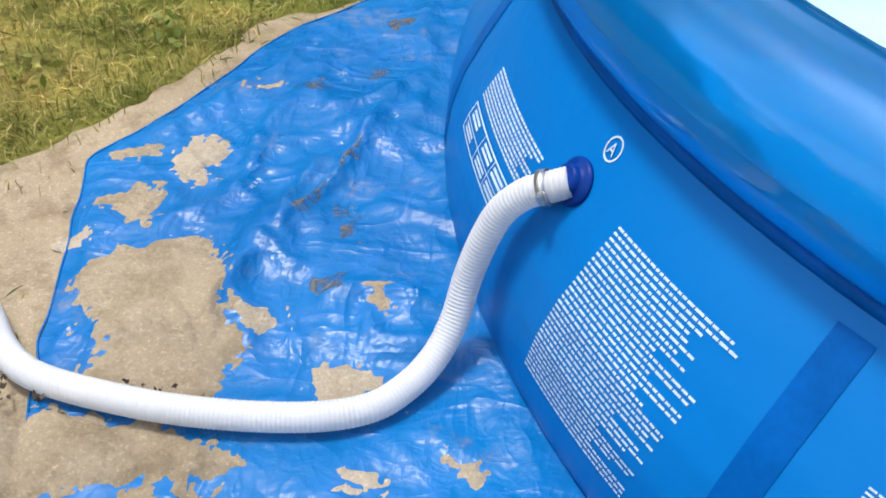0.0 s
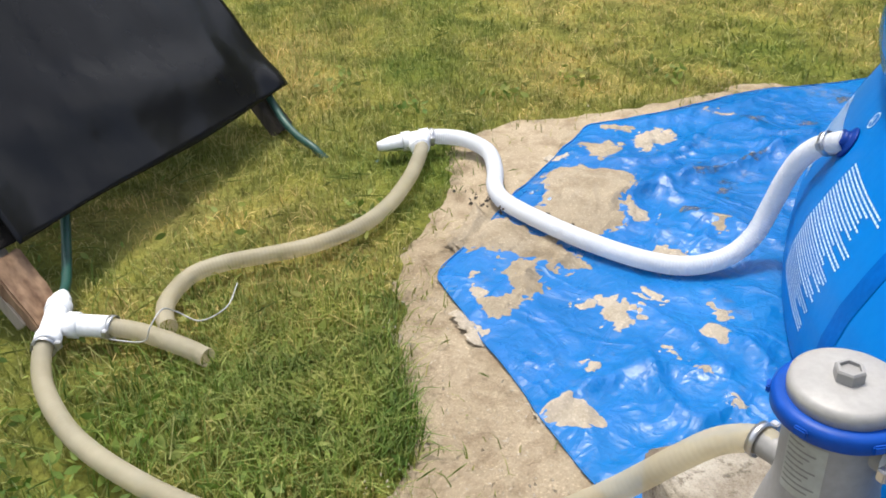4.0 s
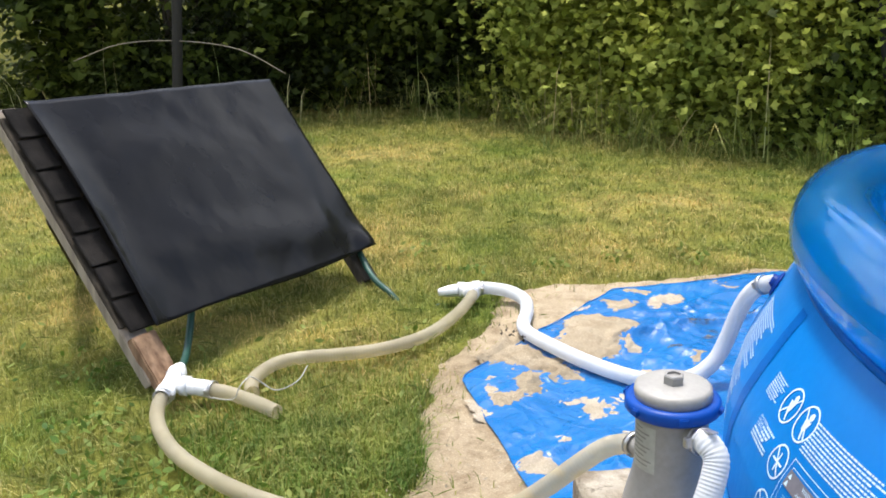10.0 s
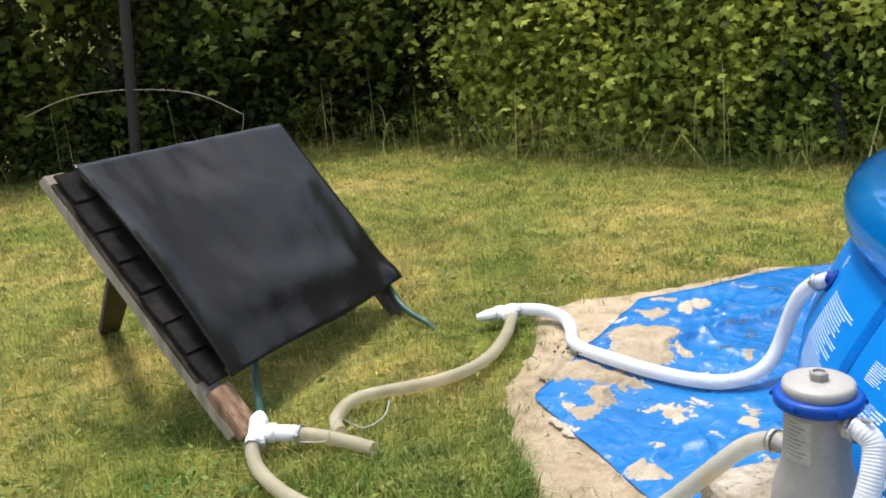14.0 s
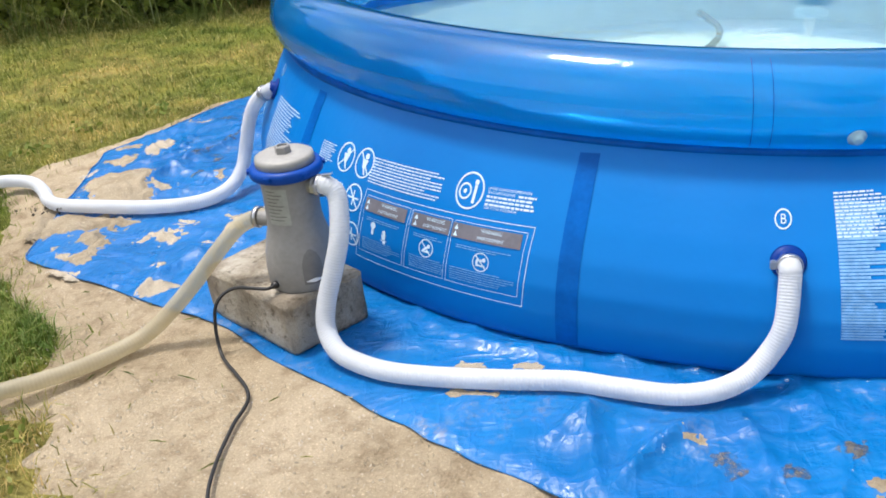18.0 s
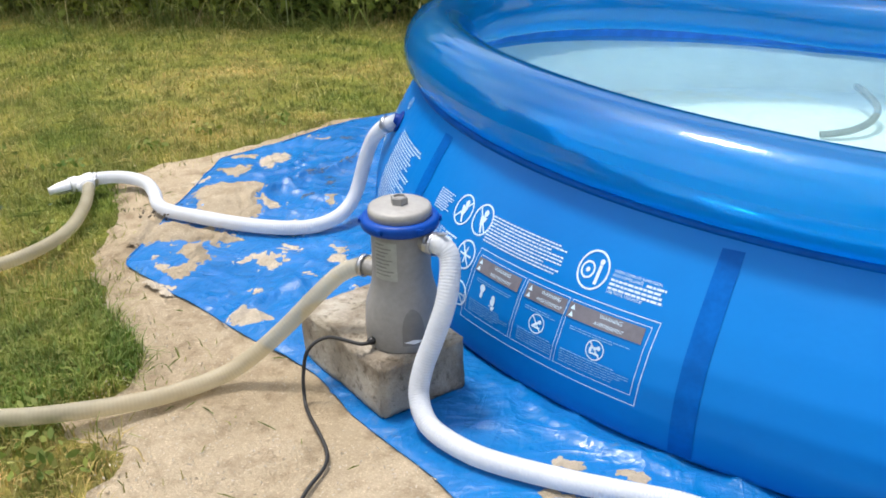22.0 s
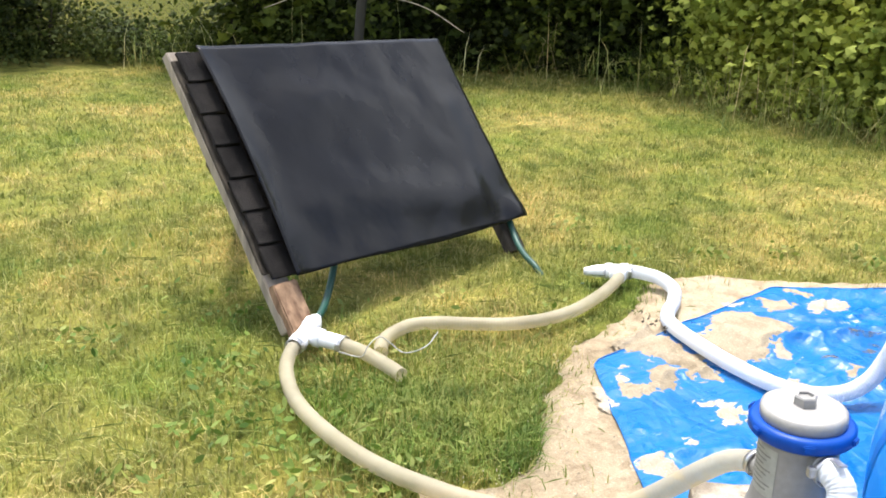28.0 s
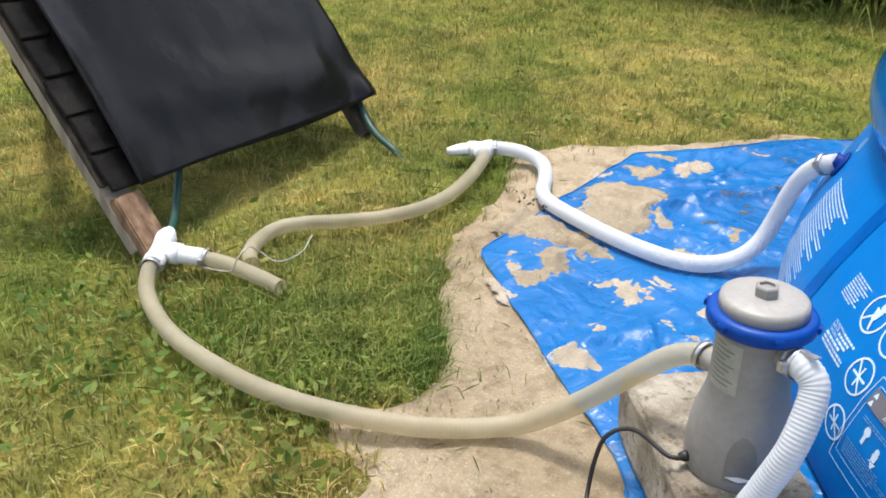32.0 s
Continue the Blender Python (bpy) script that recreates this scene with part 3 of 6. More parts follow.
# the blue ground sheet
TARP_EDGE = wobble([(1.3, -0.45), (1.05, -0.31), (0.84, -0.17), (0.68, -0.05), (0.5, 0.08), (0.39, 0.17), (0.3, 0.25), (0.22, 0.29), (0.07, 0.36),
                    (-0.04, 0.42), (-0.25, 0.54), (-0.42, 0.63), (-0.456, 0.652), (-0.466, 0.69), (-0.49, 0.86), (-0.54, 1.06), (-0.57, 1.25), (-0.6, 1.45), (-0.62, 1.56), (-0.54, 1.68),
                    (-0.45, 1.84), (-0.34, 2.07), (-0.16, 2.28), (0.1, 2.6), (0.5, 2.95), (1.2, 3.3), (2.1, 3.25), (2.9, 2.8), (3.35, 2.0), (3.4, 1.0),
                    (3.1, 0.1), (2.7, -0.5), (2.2, -0.78), (1.7, -0.68)], 0.02, 0.008, 14.0, 2.0)


FOLDS = [(2.03, -0.11, 1.66, -0.38), (2.41, 0.18, 2.07, -0.48), (2.19, -0.02, 1.97, -0.22), (1.2, -0.01, 1.13, -0.24), (-0.3, 1.3, -0.15, 1.29), (-0.21, 1.6, -0.18, 1.29), (-0.06, 1.18, 0.06, 1.09), (-0.26, 1.34, -0.01, 1.85), (-0.17, 1.02, 0.16, 0.86), (-0.13, 0.84, 0.3, 0.64), (0.06, 0.8, 0.35, 0.77), (-0.27, 1.35, -0.26, 1.09),
         (0.74, 0.30, 0.92, 0.04), (0.80, 0.32, 1.02, 0.05), (0.90, 0.22, 1.14, -0.04), (1.0, 0.16, 1.26, -0.1), (0.62, 0.12, 0.84, -0.06), (2.3, 0.05, 2.25, -0.6), (2.5, 0.25, 2.5, -0.55), (1.5, -0.12, 1.2, -0.36),
         (-0.05, 1.5, 0.16, 1.32), (0.0, 1.72, 0.14, 1.5), (-0.15, 1.18, 0.1, 1.2), (-0.1, 0.98, 0.1, 0.9), (0.0, 0.7, 0.3, 0.52), (-0.2, 1.75, 0.02, 1.95)]


def fold_lines(q):
    """Long gentle folds across the sheet."""
    z = np.zeros(len(q))
    for k, (x0, y0, x1, y1) in enumerate(FOLDS):
        a, b = np.array([x0, y0]), np.array([x1, y1])
        ln = np.linalg.norm(b - a)
        u = (q - a) @ (b - a) / ln ** 2
        s = (q - a) @ np.array([-(b - a)[1], (b - a)[0]]) / ln + 0.03 * np.sin(u * 4 + k)
        z += 0.022 * np.exp(-np.abs(s) / 0.018) * np.clip(4 * u, 0, 1) * np.clip(4 * (1 - u), 0, 1)
    return z


UNDER_HOSE = [np.array([(0.62, 0.1), (0.705, 0.022), (0.79, -0.012), (1.04, -0.042), (1.26, -0.075), (1.36, -0.098), (1.44, -0.092), (1.55, -0.045)]),
              np.array([(-0.575, 1.035), (-0.5, 0.982), (-0.35, 0.943), (-0.1, 0.938), (-0.01, 0.965), (0.072, 1.034)])]


def tarp_height(q, d):
    """Lies over the sand in many sharp small creases, pressed flat under the block."""
    warp = np.stack([hills(q, 2.6, 11.0), hills(q, 2.6, 12.0)], 1) * 0.10
    w = q + warp
    r1 = np.abs(hills(w * np.array([1.0, 0.45]), 5.0, 4.0))
    r2 = np.abs(hills(w @ np.array([[0.8, -0.6], [0.6, 0.8]]) * np.array([1.0, 0.35]), 10.0, 6.0))
    r3 = np.abs(hills(w @ np.array([[0.6, 0.8], [-0.8, 0.6]]) * np.array([1.0, 0.45]), 19.0, 8.0))
    much = np.clip(0.8 + 0.9 * hills(q, 1.7, 20.0), 0.3, 1.4) * np.clip(np.hypot(q[:, 0] - 0.48, q[:, 1] - 0.28) / 0.25 - 0.6, 0.1, 1)
    z = 0.018 * (1 - r1 * 3.0).clip(0) ** 2 + 0.009 * (1 - r2 * 3.0).clip(0) ** 2 + 0.003 * (1 - r3 * 2.6).clip(0) ** 2 + 1.3 * fold_lines(q)
    for hose in UNDER_HOSE:
        z = z * np.clip(nearest(hose, q)[1] / 0.05 - 0.4, 0.15, 1)
    return 0.002 - 0.006 * np.exp(-d / 0.02) + 0.005 * hills(q, 3.2) + z * much * (0.3 + 0.7 * (1 - np.exp(-d / 0.03)))


C_BASE, R_BASE = np.array([1.75, 1.69]), 1.695
tarp_thing = new("ground_tarp", lay("ground_tarp", TARP_EDGE, 0.0115, TARP, tarp_height, lambda p: np.hypot(p[:, 0] - 1.65, p[:, 1] - 1.6) < 1.3))
tagged(tarp_thing, "crumpled bright blue plastic tarp spread on sand under the pool", "tarp")
hem = TARP_EDGE[::3]
part("hem", tube("hem", [(x, y, z + 0.001) for (x, y), z in zip(hem, tarp_height(hem, np.zeros(len(hem))))], 0.0022, TARP, 0.02, 6), tarp_thing, "doubled hem along the tarp's edge")


def mound(name, pts, mat, label, tall=0.01, seed=0.0, step=0.0055, rough=0.03):
    """Sand lying on the sheet: it thins out unevenly, and the sheet's crests come through."""
    g = wobble(pts, 0.015, rough * 0.4, 13.0, seed)
    lo, hi = g.min(0) - 0.03, g.max(0) + 0.03
    xs, ys = np.arange(lo[0], hi[0], step), np.arange(lo[1], hi[1], step)
    gx, gy = np.meshgrid(xs, ys, indexing="ij")
    q = np.stack([gx.ravel(), gy.ravel()], 1)
    d = np.where(inside(g, q), 1.0, -1.0) * nearest(g, q)[1]
    fray = min(0.030, rough) * 1.4 * (0.8 * hills(q, 17.0, seed) + 0.55 * hills(q, 41.0, seed + 3) + 0.4 * hills(q, 95.0, seed + 6))
    d = d + fray - (0.003 if tall > 0.004 else 0.009)
    z = np.clip(d * 0.22, -0.008, 0.0035 + 0.5 * tall) + 0.0022 * hills(q, 45.0, seed + 3) + 0.0016 * hills(q, 110.0, seed + 6)
    z += tarp_height(q, nearest(TARP_EDGE[::3], q)[1])
    n = len(ys)
    i, j = np.meshgrid(np.arange(len(xs) - 1), np.arange(n - 1), indexing="ij")
    f = np.stack([i * n + j, (i + 1) * n + j, (i + 1) * n + j + 1, i * n + j + 1], -1).reshape(-1, 4)
    f = f[(d[f] > -0.014).any(1)]
    used, back = np.unique(f, return_inverse=True)
    ob = new(name, raw(name, np.c_[q, z][used], back.reshape(-1, 4), mat))
    return tagged(ob, label, "sand", "sand patches on the tarp")


DRY, GREY = "patch of spilled dry sand on the blue tarp", "smear of grey silt dried on the blue tarp"
mound("sand_patch", [(-0.48, 1.3), (-0.38, 1.34), (-0.29, 1.27), (-0.25, 1.15), (-0.24, 1.05), (-0.27, 0.97), (-0.36, 0.96), (-0.46, 0.98), (-0.45, 1.08), (-0.54, 1.19), (-0.52, 1.25)], SAND_DAMP, "large patch of spilled sand beside the white hose", 0.014, 1)
mound("sand_patch", [(-0.56, 0.93), (-0.4, 0.945), (-0.24, 0.91), (-0.19, 0.87), (-0.22, 0.82), (-0.3, 0.83), (-0.4, 0.80), (-0.5, 0.78), (-0.54, 0.85)], SAND_DAMP, "patch of damp brown sand over the tarp edge", 0.013, 2)
mound("sand_patch", [(-0.35, 0.82), (-0.27, 0.80), (-0.22, 0.70), (-0.24, 0.60), (-0.3, 0.62), (-0.28, 0.70), (-0.34, 0.76)], SAND_DAMP, "crooked tongue of sand on the tarp", 0.008, 3)
mound("sand_patch", [(-0.59, 1.41), (-0.5, 1.46), (-0.44, 1.46), (-0.43, 1.40), (-0.47, 1.35)], SAND_DAMP, DRY, 0.008, 4)
mound("sand_patch", [(-0.46, 1.54), (-0.45, 1.62), (-0.40, 1.66), (-0.36, 1.60), (-0.38, 1.52), (-0.42, 1.48)], SAND_PALE, DRY, 0.006, 5)
mound("sand_patch", [(-0.59, 1.55), (-0.54, 1.60), (-0.50, 1.60), (-0.51, 1.56)], SAND_DAMP, DRY, 0.005, 6)
mound("sand_patch", [(-0.12, 1.06), (-0.05, 1.08), (-0.04, 1.03), (-0.08, 0.98)], SAND_PALE, DRY, 0.005, 7)
mound("sand_patch", [(-0.11, 0.78), (-0.03, 0.79), (-0.02, 0.72), (-0.08, 0.71)], SAND_PALE, "pale square clump of dry sand on the tarp", 0.006, 8)
mound("sand_patch", [(-0.24, 1.15), (-0.2, 1.2), (-0.185, 1.14), (-0.21, 1.09)], SAND_PALE, DRY, 0.005, 9)
mound("sand_patch", [(-0.02, 0.43), (0.06, 0.47), (0.12, 0.44), (0.05, 0.39)], SAND_PALE, "pale sand spilled at the edge of the tarp", 0.006, 10, rough=0.012)
for k, (x, y, a, b, turn, mat) in enumerate([(-0.24, 1.83, 0.04, 0.02, 20, MUD), (-0.10, 1.39, 0.025, 0.055, 20, MUD), (-0.17, 1.44, 0.018, 0.06, -20, MUD),
                                             (-0.12, 1.22, 0.03, 0.025, 0, MUD), (-0.03, 1.20, 0.02, 0.035, 30, SAND_DAMP), (-0.115, 1.60, 0.02, 0.045, -25, MUD),
                                             (-0.07, 2.15, 0.035, 0.022, 0, MUD), (-0.33, 1.83, 0.032, 0.012, 10, SAND_DAMP), (-0.11, 1.92, 0.032, 0.018, 30, MUD),
                                             (1.45, -0.29, 0.022, 0.045, 10, MUD), (1.39, -0.22, 0.028, 0.014, -35, SAND_DAMP), (1.545, -0.315, 0.03, 0.018, 25, MUD),
                                             (1.67, -0.25, 0.035, 0.013, 0, MUD), (1.71, -0.335, 0.05, 0.014, 35, SAND_DAMP), (1.875, -0.4, 0.028, 0.014, -10, SAND_PALE),
                                             (1.955, -0.455, 0.012, 0.02, 20, SAND_PALE), (0.945, 0.045, 0.038, 0.016, -8, SAND_PALE), (0.965, -0.06, 0.06, 0.014, -10, SAND_DAMP),
                                             (1.065, 0.04, 0.03, 0.012, -15, SAND_PALE), (2.435, 0.085, 0.025, 0.02, 40, MUD), (1.865, -0.075, 0.034, 0.012, -10, MUD),
                                             (2.155, -0.155, 0.035, 0.02, 20, MUD), (1.29, -0.415, 0.024, 0.016, -30, SAND_DAMP),
                                             (-0.030, 0.820, 0.058, 0.012, -68, SAND_PALE), (-0.015, 0.855, 0.033, 0.012, -31, SAND_PALE), (0.150, 0.685, 0.056, 0.014, -17, SAND_PALE), (0.155, 0.800, 0.029, 0.012, -53, SAND_PALE), (0.280, 0.605, 0.022, 0.014, -56, SAND_PALE), (0.005, 0.575, 0.020, 0.012, 18, SAND_PALE), (-0.240, 0.540, 0.034, 0.016, 0, SAND_PALE), (-0.350, 0.660, 0.060, 0.008, -45, SAND_PALE), (-0.300, 0.555, 0.025, 0.010, -14, SAND_PALE), (0.115, 0.885, 0.033, 0.013, -31, SAND_PALE), (0.160, 0.795, 0.029, 0.012, -37, SAND_PALE), (-0.115, 0.745, 0.020, 0.014, 18, SAND_PALE), (-0.005, 0.770, 0.009, 0.012, 0, SAND_PALE), (-0.565, 1.315, 0.020, 0.016, 72, SAND_PALE)]):
    ca, sa = math.cos(radians(turn)), math.sin(radians(turn))
    mound("sand_patch", [(x + ca * (a + 0.008) * math.cos(t) - sa * (b + 0.008) * math.sin(t), y + sa * (a + 0.008) * math.cos(t) + ca * (b + 0.008) * math.sin(t)) for t in np.linspace(0, 6.283, 9)[:-1]],
          mat, GREY if mat is MUD else DRY, 0.003, 20 + k, 0.0045, 0.02)


# ---- the pool ----
RING_C, TUBE = (1.571, 1.497), 0.106
pool = thing("inflatable_pool", "round blue inflatable-ring pool filled with water", "pool", (1.65, 1.6, 0))


def ring_core(phi):
    """The middle of the air ring, which sags a little and is not quite round."""
    c, n, c2, n2 = math.cos(phi), math.sin(phi), math.cos(2 * phi), math.sin(2 * phi)
    r = 1.256 - 0.0375 * c + 0.0497 * n - 0.0545 * n2
    z = 0.4235 - 0.0984 * c - 0.0739 * n + 0.0052 * c2 - 0.011 * n2
    return np.array([RING_C[0] + r * c, RING_C[1] + r * n, max(z, 0.345 + 0.15 * (z - 0.345))])


BULGE = ([0, 0.03, 0.1, 0.19, 0.33, 0.48, 0.64, 0.81, 0.93, 1.0], [0.93, 0.99, 1.0, 0.99, 0.94, 0.82, 0.61, 0.35, 0.15, 0.03])


# the foot's reach against the circle, by bearing
SQUAT = ([-180, -102, -90, -80, -70, -60, -48.5, -40, -30, -10, 60, 180], [1, 1, 1.015, 1.025, 1.015, 0.982, 0.935, 0.88, 0.81, 0.78, 1, 1])


def wall_at(phi, f):
    """A place on the outside of the wall: round the ring's centre, and from foot (0) to ring (1)."""
    phi = (phi + math.pi) % (2 * math.pi) - math.pi
    o = np.array([math.cos(phi), math.sin(phi)])
    d = np.array(RING_C) - C_BASE
    b = d @ o
    reach = -b + math.sqrt(b * b - d @ d + R_BASE ** 2)          # to the foot circle
    near = 0.5 + 0.5 * math.tanh((-(math.sin(phi + 0.55)) + 0.25) * 5)
    reach = near * reach * np.interp(math.degrees(phi), *SQUAT) + (1 - near) * 1.42
    c = ring_core(phi)
    top = math.hypot(c[0] - RING_C[0], c[1] - RING_C[1]) + 0.058
    k = np.interp(f, *BULGE)
    r = top + k * (reach - top)
    zt = c[2] - TUBE * 0.84
    return np.array([RING_C[0] + o[0] * r, RING_C[1] + o[1] * r, 0.004 + f * (zt - 0.004)])


def on_wall(theta, z, lift=0.0):
    """The place on the wall at that bearing from the foot's centre (degrees) and height."""
    phi = radians(theta)
    for _ in range(8):
        zt = ring_core(phi)[2] - TUBE * 0.84
        p = wall_at(phi, min(1.0, max(0.0, (z - 0.004) / (zt - 0.004))))
        now = math.atan2(p[1] - C_BASE[1], p[0] - C_BASE[0])
        phi += (radians(theta) - now + math.pi) % (2 * math.pi) - math.pi
    if lift:
        e = 0.01
        u = on_wall(theta + 0.3, z) - p
        v = on_wall(theta, z + e) - p
        n = np.cross(u, v)
        p = p + lift * n / np.linalg.norm(n)
    return p


def ring_of(fn, rows, name, mat, sides=192):
    v = [fn(2 * math.pi * j / sides, k) for k in rows for j in range(sides)]
    n = len(rows)
    f = np.array([(i * sides + j, i * sides + (j + 1) % sides, (i + 1) * sides + (j + 1) % sides, (i + 1) * sides + j) for i in range(n - 1) for j in range(sides)])
    return raw(name, v, f, mat)


part("wall", ring_of(wall_at, np.linspace(0, 1, 44), "wall", VINYL, 320), pool, "taut bright blue vinyl wall")


def ring_at(phi, a):
    c = ring_core(phi)
    pucker = 1 + 0.010 * math.sin(phi * 46) * max(0, -math.sin(a)) ** 2
    r = TUBE * pucker
    return c + np.array([math.cos(phi) * r * math.cos(a), math.sin(phi) * r * math.cos(a), r * math.sin(a)])


part("ring", ring_of(ring_at, np.linspace(0, 2 * math.pi, 33), "ring", RING), pool, "glossy translucent blue air ring")
part("ring_seam", ring_of(lambda phi, a: wall_at(phi, 1.0) + np.array([math.cos(phi) * (0.004 + 0.004 * math.cos(a)), math.sin(phi) * (0.004 + 0.004 * math.cos(a)), -0.004 + 0.013 * math.sin(a)]),
                          np.linspace(0, 2 * math.pi, 7), "ring_seam", STRIPE), pool, "dark blue welded seam")


def liner_at(phi, f):
    p = wall_at(phi, f)
    o = np.array([math.cos(phi), math.sin(phi), 0])
    return p - 0.02 * o + np.array([0, 0, 0.01])


WATER_F = 0.80
part("liner", ring_of(liner_at, np.linspace(0.74, 1.0, 8), "liner", LINER_BLUE), pool, "dark blue inside wall")
part("liner_below", ring_of(liner_at, np.linspace(0.03, 0.74, 12), "liner_below", LINER), pool, "pale aqua inside wall under water")
fl = [liner_at(2 * math.pi * j / 96, 0.03) for j in range(96)]
part("pool_floor", raw("pool_floor", [(p[0], p[1], 0.03) for p in fl], [tuple(range(96))], LINER, False), pool, "pale aqua pool floor")
wt = [liner_at(2 * math.pi * j / 128, WATER_F) for j in range(128)]
water = new("pool_water", raw("pool_water", wt + [tuple(np.mean(wt, 0))], [(j, (j + 1) % 128, 128) for j in range(128)], WATER))
tagged(water, "clear still water with pale aqua floor below", "water")


def band(name, th0, th1, z0, z1, mat, lift=0.0014, n=3, m=30, lean=0.0, parent=None, label=""):
    v = [on_wall(th0 + (th1 - th0) * i / n + lean * (j / m), z0 + (z1 - z0) * j / m, lift) for j in range(m + 1) for i in range(n + 1)]
    f = [(j * (n + 1) + i, j * (n + 1) + i + 1, (j + 1) * (n + 1) + i + 1, (j + 1) * (n + 1) + i) for j in range(m) for i in range(n)]
    return part(name, raw(name, v, f, mat), parent or pool, label)


for th in (-177.4, -143.9, -110.7, -81.97, -52, -20):
    zt = ring_core(radians(th))[2] - TUBE - 0.012
    band("stripe", th - 0.85, th + 0.85, 0.02, zt, STRIPE, label="dark blue vertical stripe")


def print_on(name, polys, th, z, mat, lift=0.0013, parent=None, label=""):
    """Flat shapes printed on the wall: polys of (across, up) in metres round a place given by bearing and height."""
    v, f, seen = [], [], {}
    for poly in polys:
        pieces = [poly]
        if len(poly) == 4:                      # long bars follow the bend of the wall
            (x0, y0), (x1, y1), (x2, y2), (x3, y3) = poly
            k = max(1, math.ceil(math.hypot(x1 - x0, y1 - y0) / 0.02))
            m = max(1, math.ceil(math.hypot(x3 - x0, y3 - y0) / 0.012))

            def at(i, j):
                a, b = i / k, j / m
                return ((x0 + (x1 - x0) * a) * (1 - b) + (x3 + (x2 - x3) * a) * b, (y0 + (y1 - y0) * a) * (1 - b) + (y3 + (y2 - y3) * a) * b)
            pieces = [[at(i, j), at(i + 1, j), at(i + 1, j + 1), at(i, j + 1)] for i in range(k) for j in range(m)]
        for piece in pieces:
            face = []
            for u, w in piece:
                key = (round(u, 6), round(w, 6))
                if key not in seen:
                    seen[key] = len(v)
                    v.append(on_wall(th + math.degrees(u / 1.66), z + w * 0.93, lift))
                face.append(seen[key])
            f.append(tuple(face))
    return part(name, raw(name, v, f, mat, False), parent or pool, label)


def leaned(polys, lean, tall):
    """Print that leans with the wall towards its top."""
    return [[(u + lean * w, w * tall) for u, w in poly] for poly in polys]


def rect(u, w, a, b):
    return [(u, w), (u + a, w), (u + a, w + b), (u, w + b)]


def lines(rnd, w, h, n, words=True, ragged=0.35, fill=0.46):
    """Rows of unreadable print as bars, word by word."""
    out = []
    for i in range(n):
        y = h - (i + 1) * h / n
        end = w * (1 - (rnd.random() * ragged if rnd.random() < 0.7 else 0))
        x = 0.0
        while x < end - 0.003:
            a = min(end - x, rnd.uniform(0.005, 0.016) if words else w)
            out.append(rect(x, y, a, h / n * fill))
            x += a + 0.0022
    return out


rnd = random.Random(7)


def oval(r, n=20, u=0.0, w=0.0):
    return [(u + r * math.cos(t), w + r * math.sin(t)) for t in np.linspace(0, 2 * math.pi, n, endpoint=False)]


def hoop(r, t, n=28):
    a = np.linspace(0, 2 * math.pi, n + 1)
    return [[(r * math.cos(p), r * math.sin(p)), (r * math.cos(q), r * math.sin(q)), ((r - t) * math.cos(q), (r - t) * math.sin(q)), ((r - t) * math.cos(p), (r - t) * math.sin(p))] for p, q in zip(a, a[1:])]


def slash(r, t, turn):
    c, s = math.cos(radians(turn)), math.sin(radians(turn))
    return [(c * x - s * y, s * x + c * y) for x, y in rect(-r, -t / 2, 2 * r, t)]


print_on("printed_text", leaned(lines(rnd, 0.243, 0.262, 32, fill=0.44), 0.13, 1.06), -156.5, 0.090, PRINT, label="block of small white print")
print_on("printed_text", leaned(lines(rnd, 0.26, 0.06, 9, ragged=0.15, fill=0.5), 0.2, 1.1), -171.67, 0.257, PRINT, label="rows of small white print")
print_on("printed_table", leaned([rect(0, 0, 0.235, 0.003), rect(0, 0.05, 0.235, 0.003), rect(0, 0, 0.003, 0.05), rect(0.235, 0, 0.003, 0.053), rect(0.1, 0, 0.002, 0.05), rect(0.17, 0, 0.002, 0.05), rect(0, 0.025, 0.235, 0.002)]
         + [rect(x, y, 0.05, 0.005) for x in (0.015, 0.112, 0.178) for y in (0.008, 0.016, 0.033, 0.041)], 0.2, 1.15), -172.18, 0.186, PRINT, label="white printed table")
for th in (-92.13, -87.95):
    print_on("printed_text", lines(rnd, 0.112, 0.238, 42, words=False, ragged=0.5, fill=0.72), th, 0.102, PRINT_FAINT, label="dense column of faint pale print")
    print_on("printed_text", lines(rnd, 0.112, 0.075 if th < -90 else 0.03, 13 if th < -90 else 5, ragged=0.3), th, 0.269 if th < -90 else 0.315, PRINT, 0.002, label="paler heading rows of print")
print_on("printed_text", lines(rnd, 0.25, 0.062, 9, ragged=0.25, fill=0.45), -131.86, 0.272, PRINT, label="rows of small white print")
print_on("printed_text", lines(rnd, 0.075, 0.05, 9, fill=0.45), -140.4, 0.277, PRINT, label="rows of small white print")

# warning panel in three boxes
print_on("warning_panel", leaned([rect(0, 0, 0.515, 0.0016), rect(0, 0.17, 0.515, 0.0016), rect(0, 0.0016, 0.0016, 0.1684), rect(0.5134, 0.0016, 0.0016, 0.1684)]
         + [r for a, b in ((0.012, 0.17), (0.178, 0.30), (0.308, 0.50)) for r in (rect(a, 0.02, b - a, 0.0012), rect(a, 0.158, b - a, 0.0012), rect(a, 0.0212, 0.0012, 0.1368), rect(b, 0.02, 0.0012, 0.1392))], 0.07, 1.045),
         -132.05, 0.091, PRINT, label="thin white outline of a three-part warning panel")


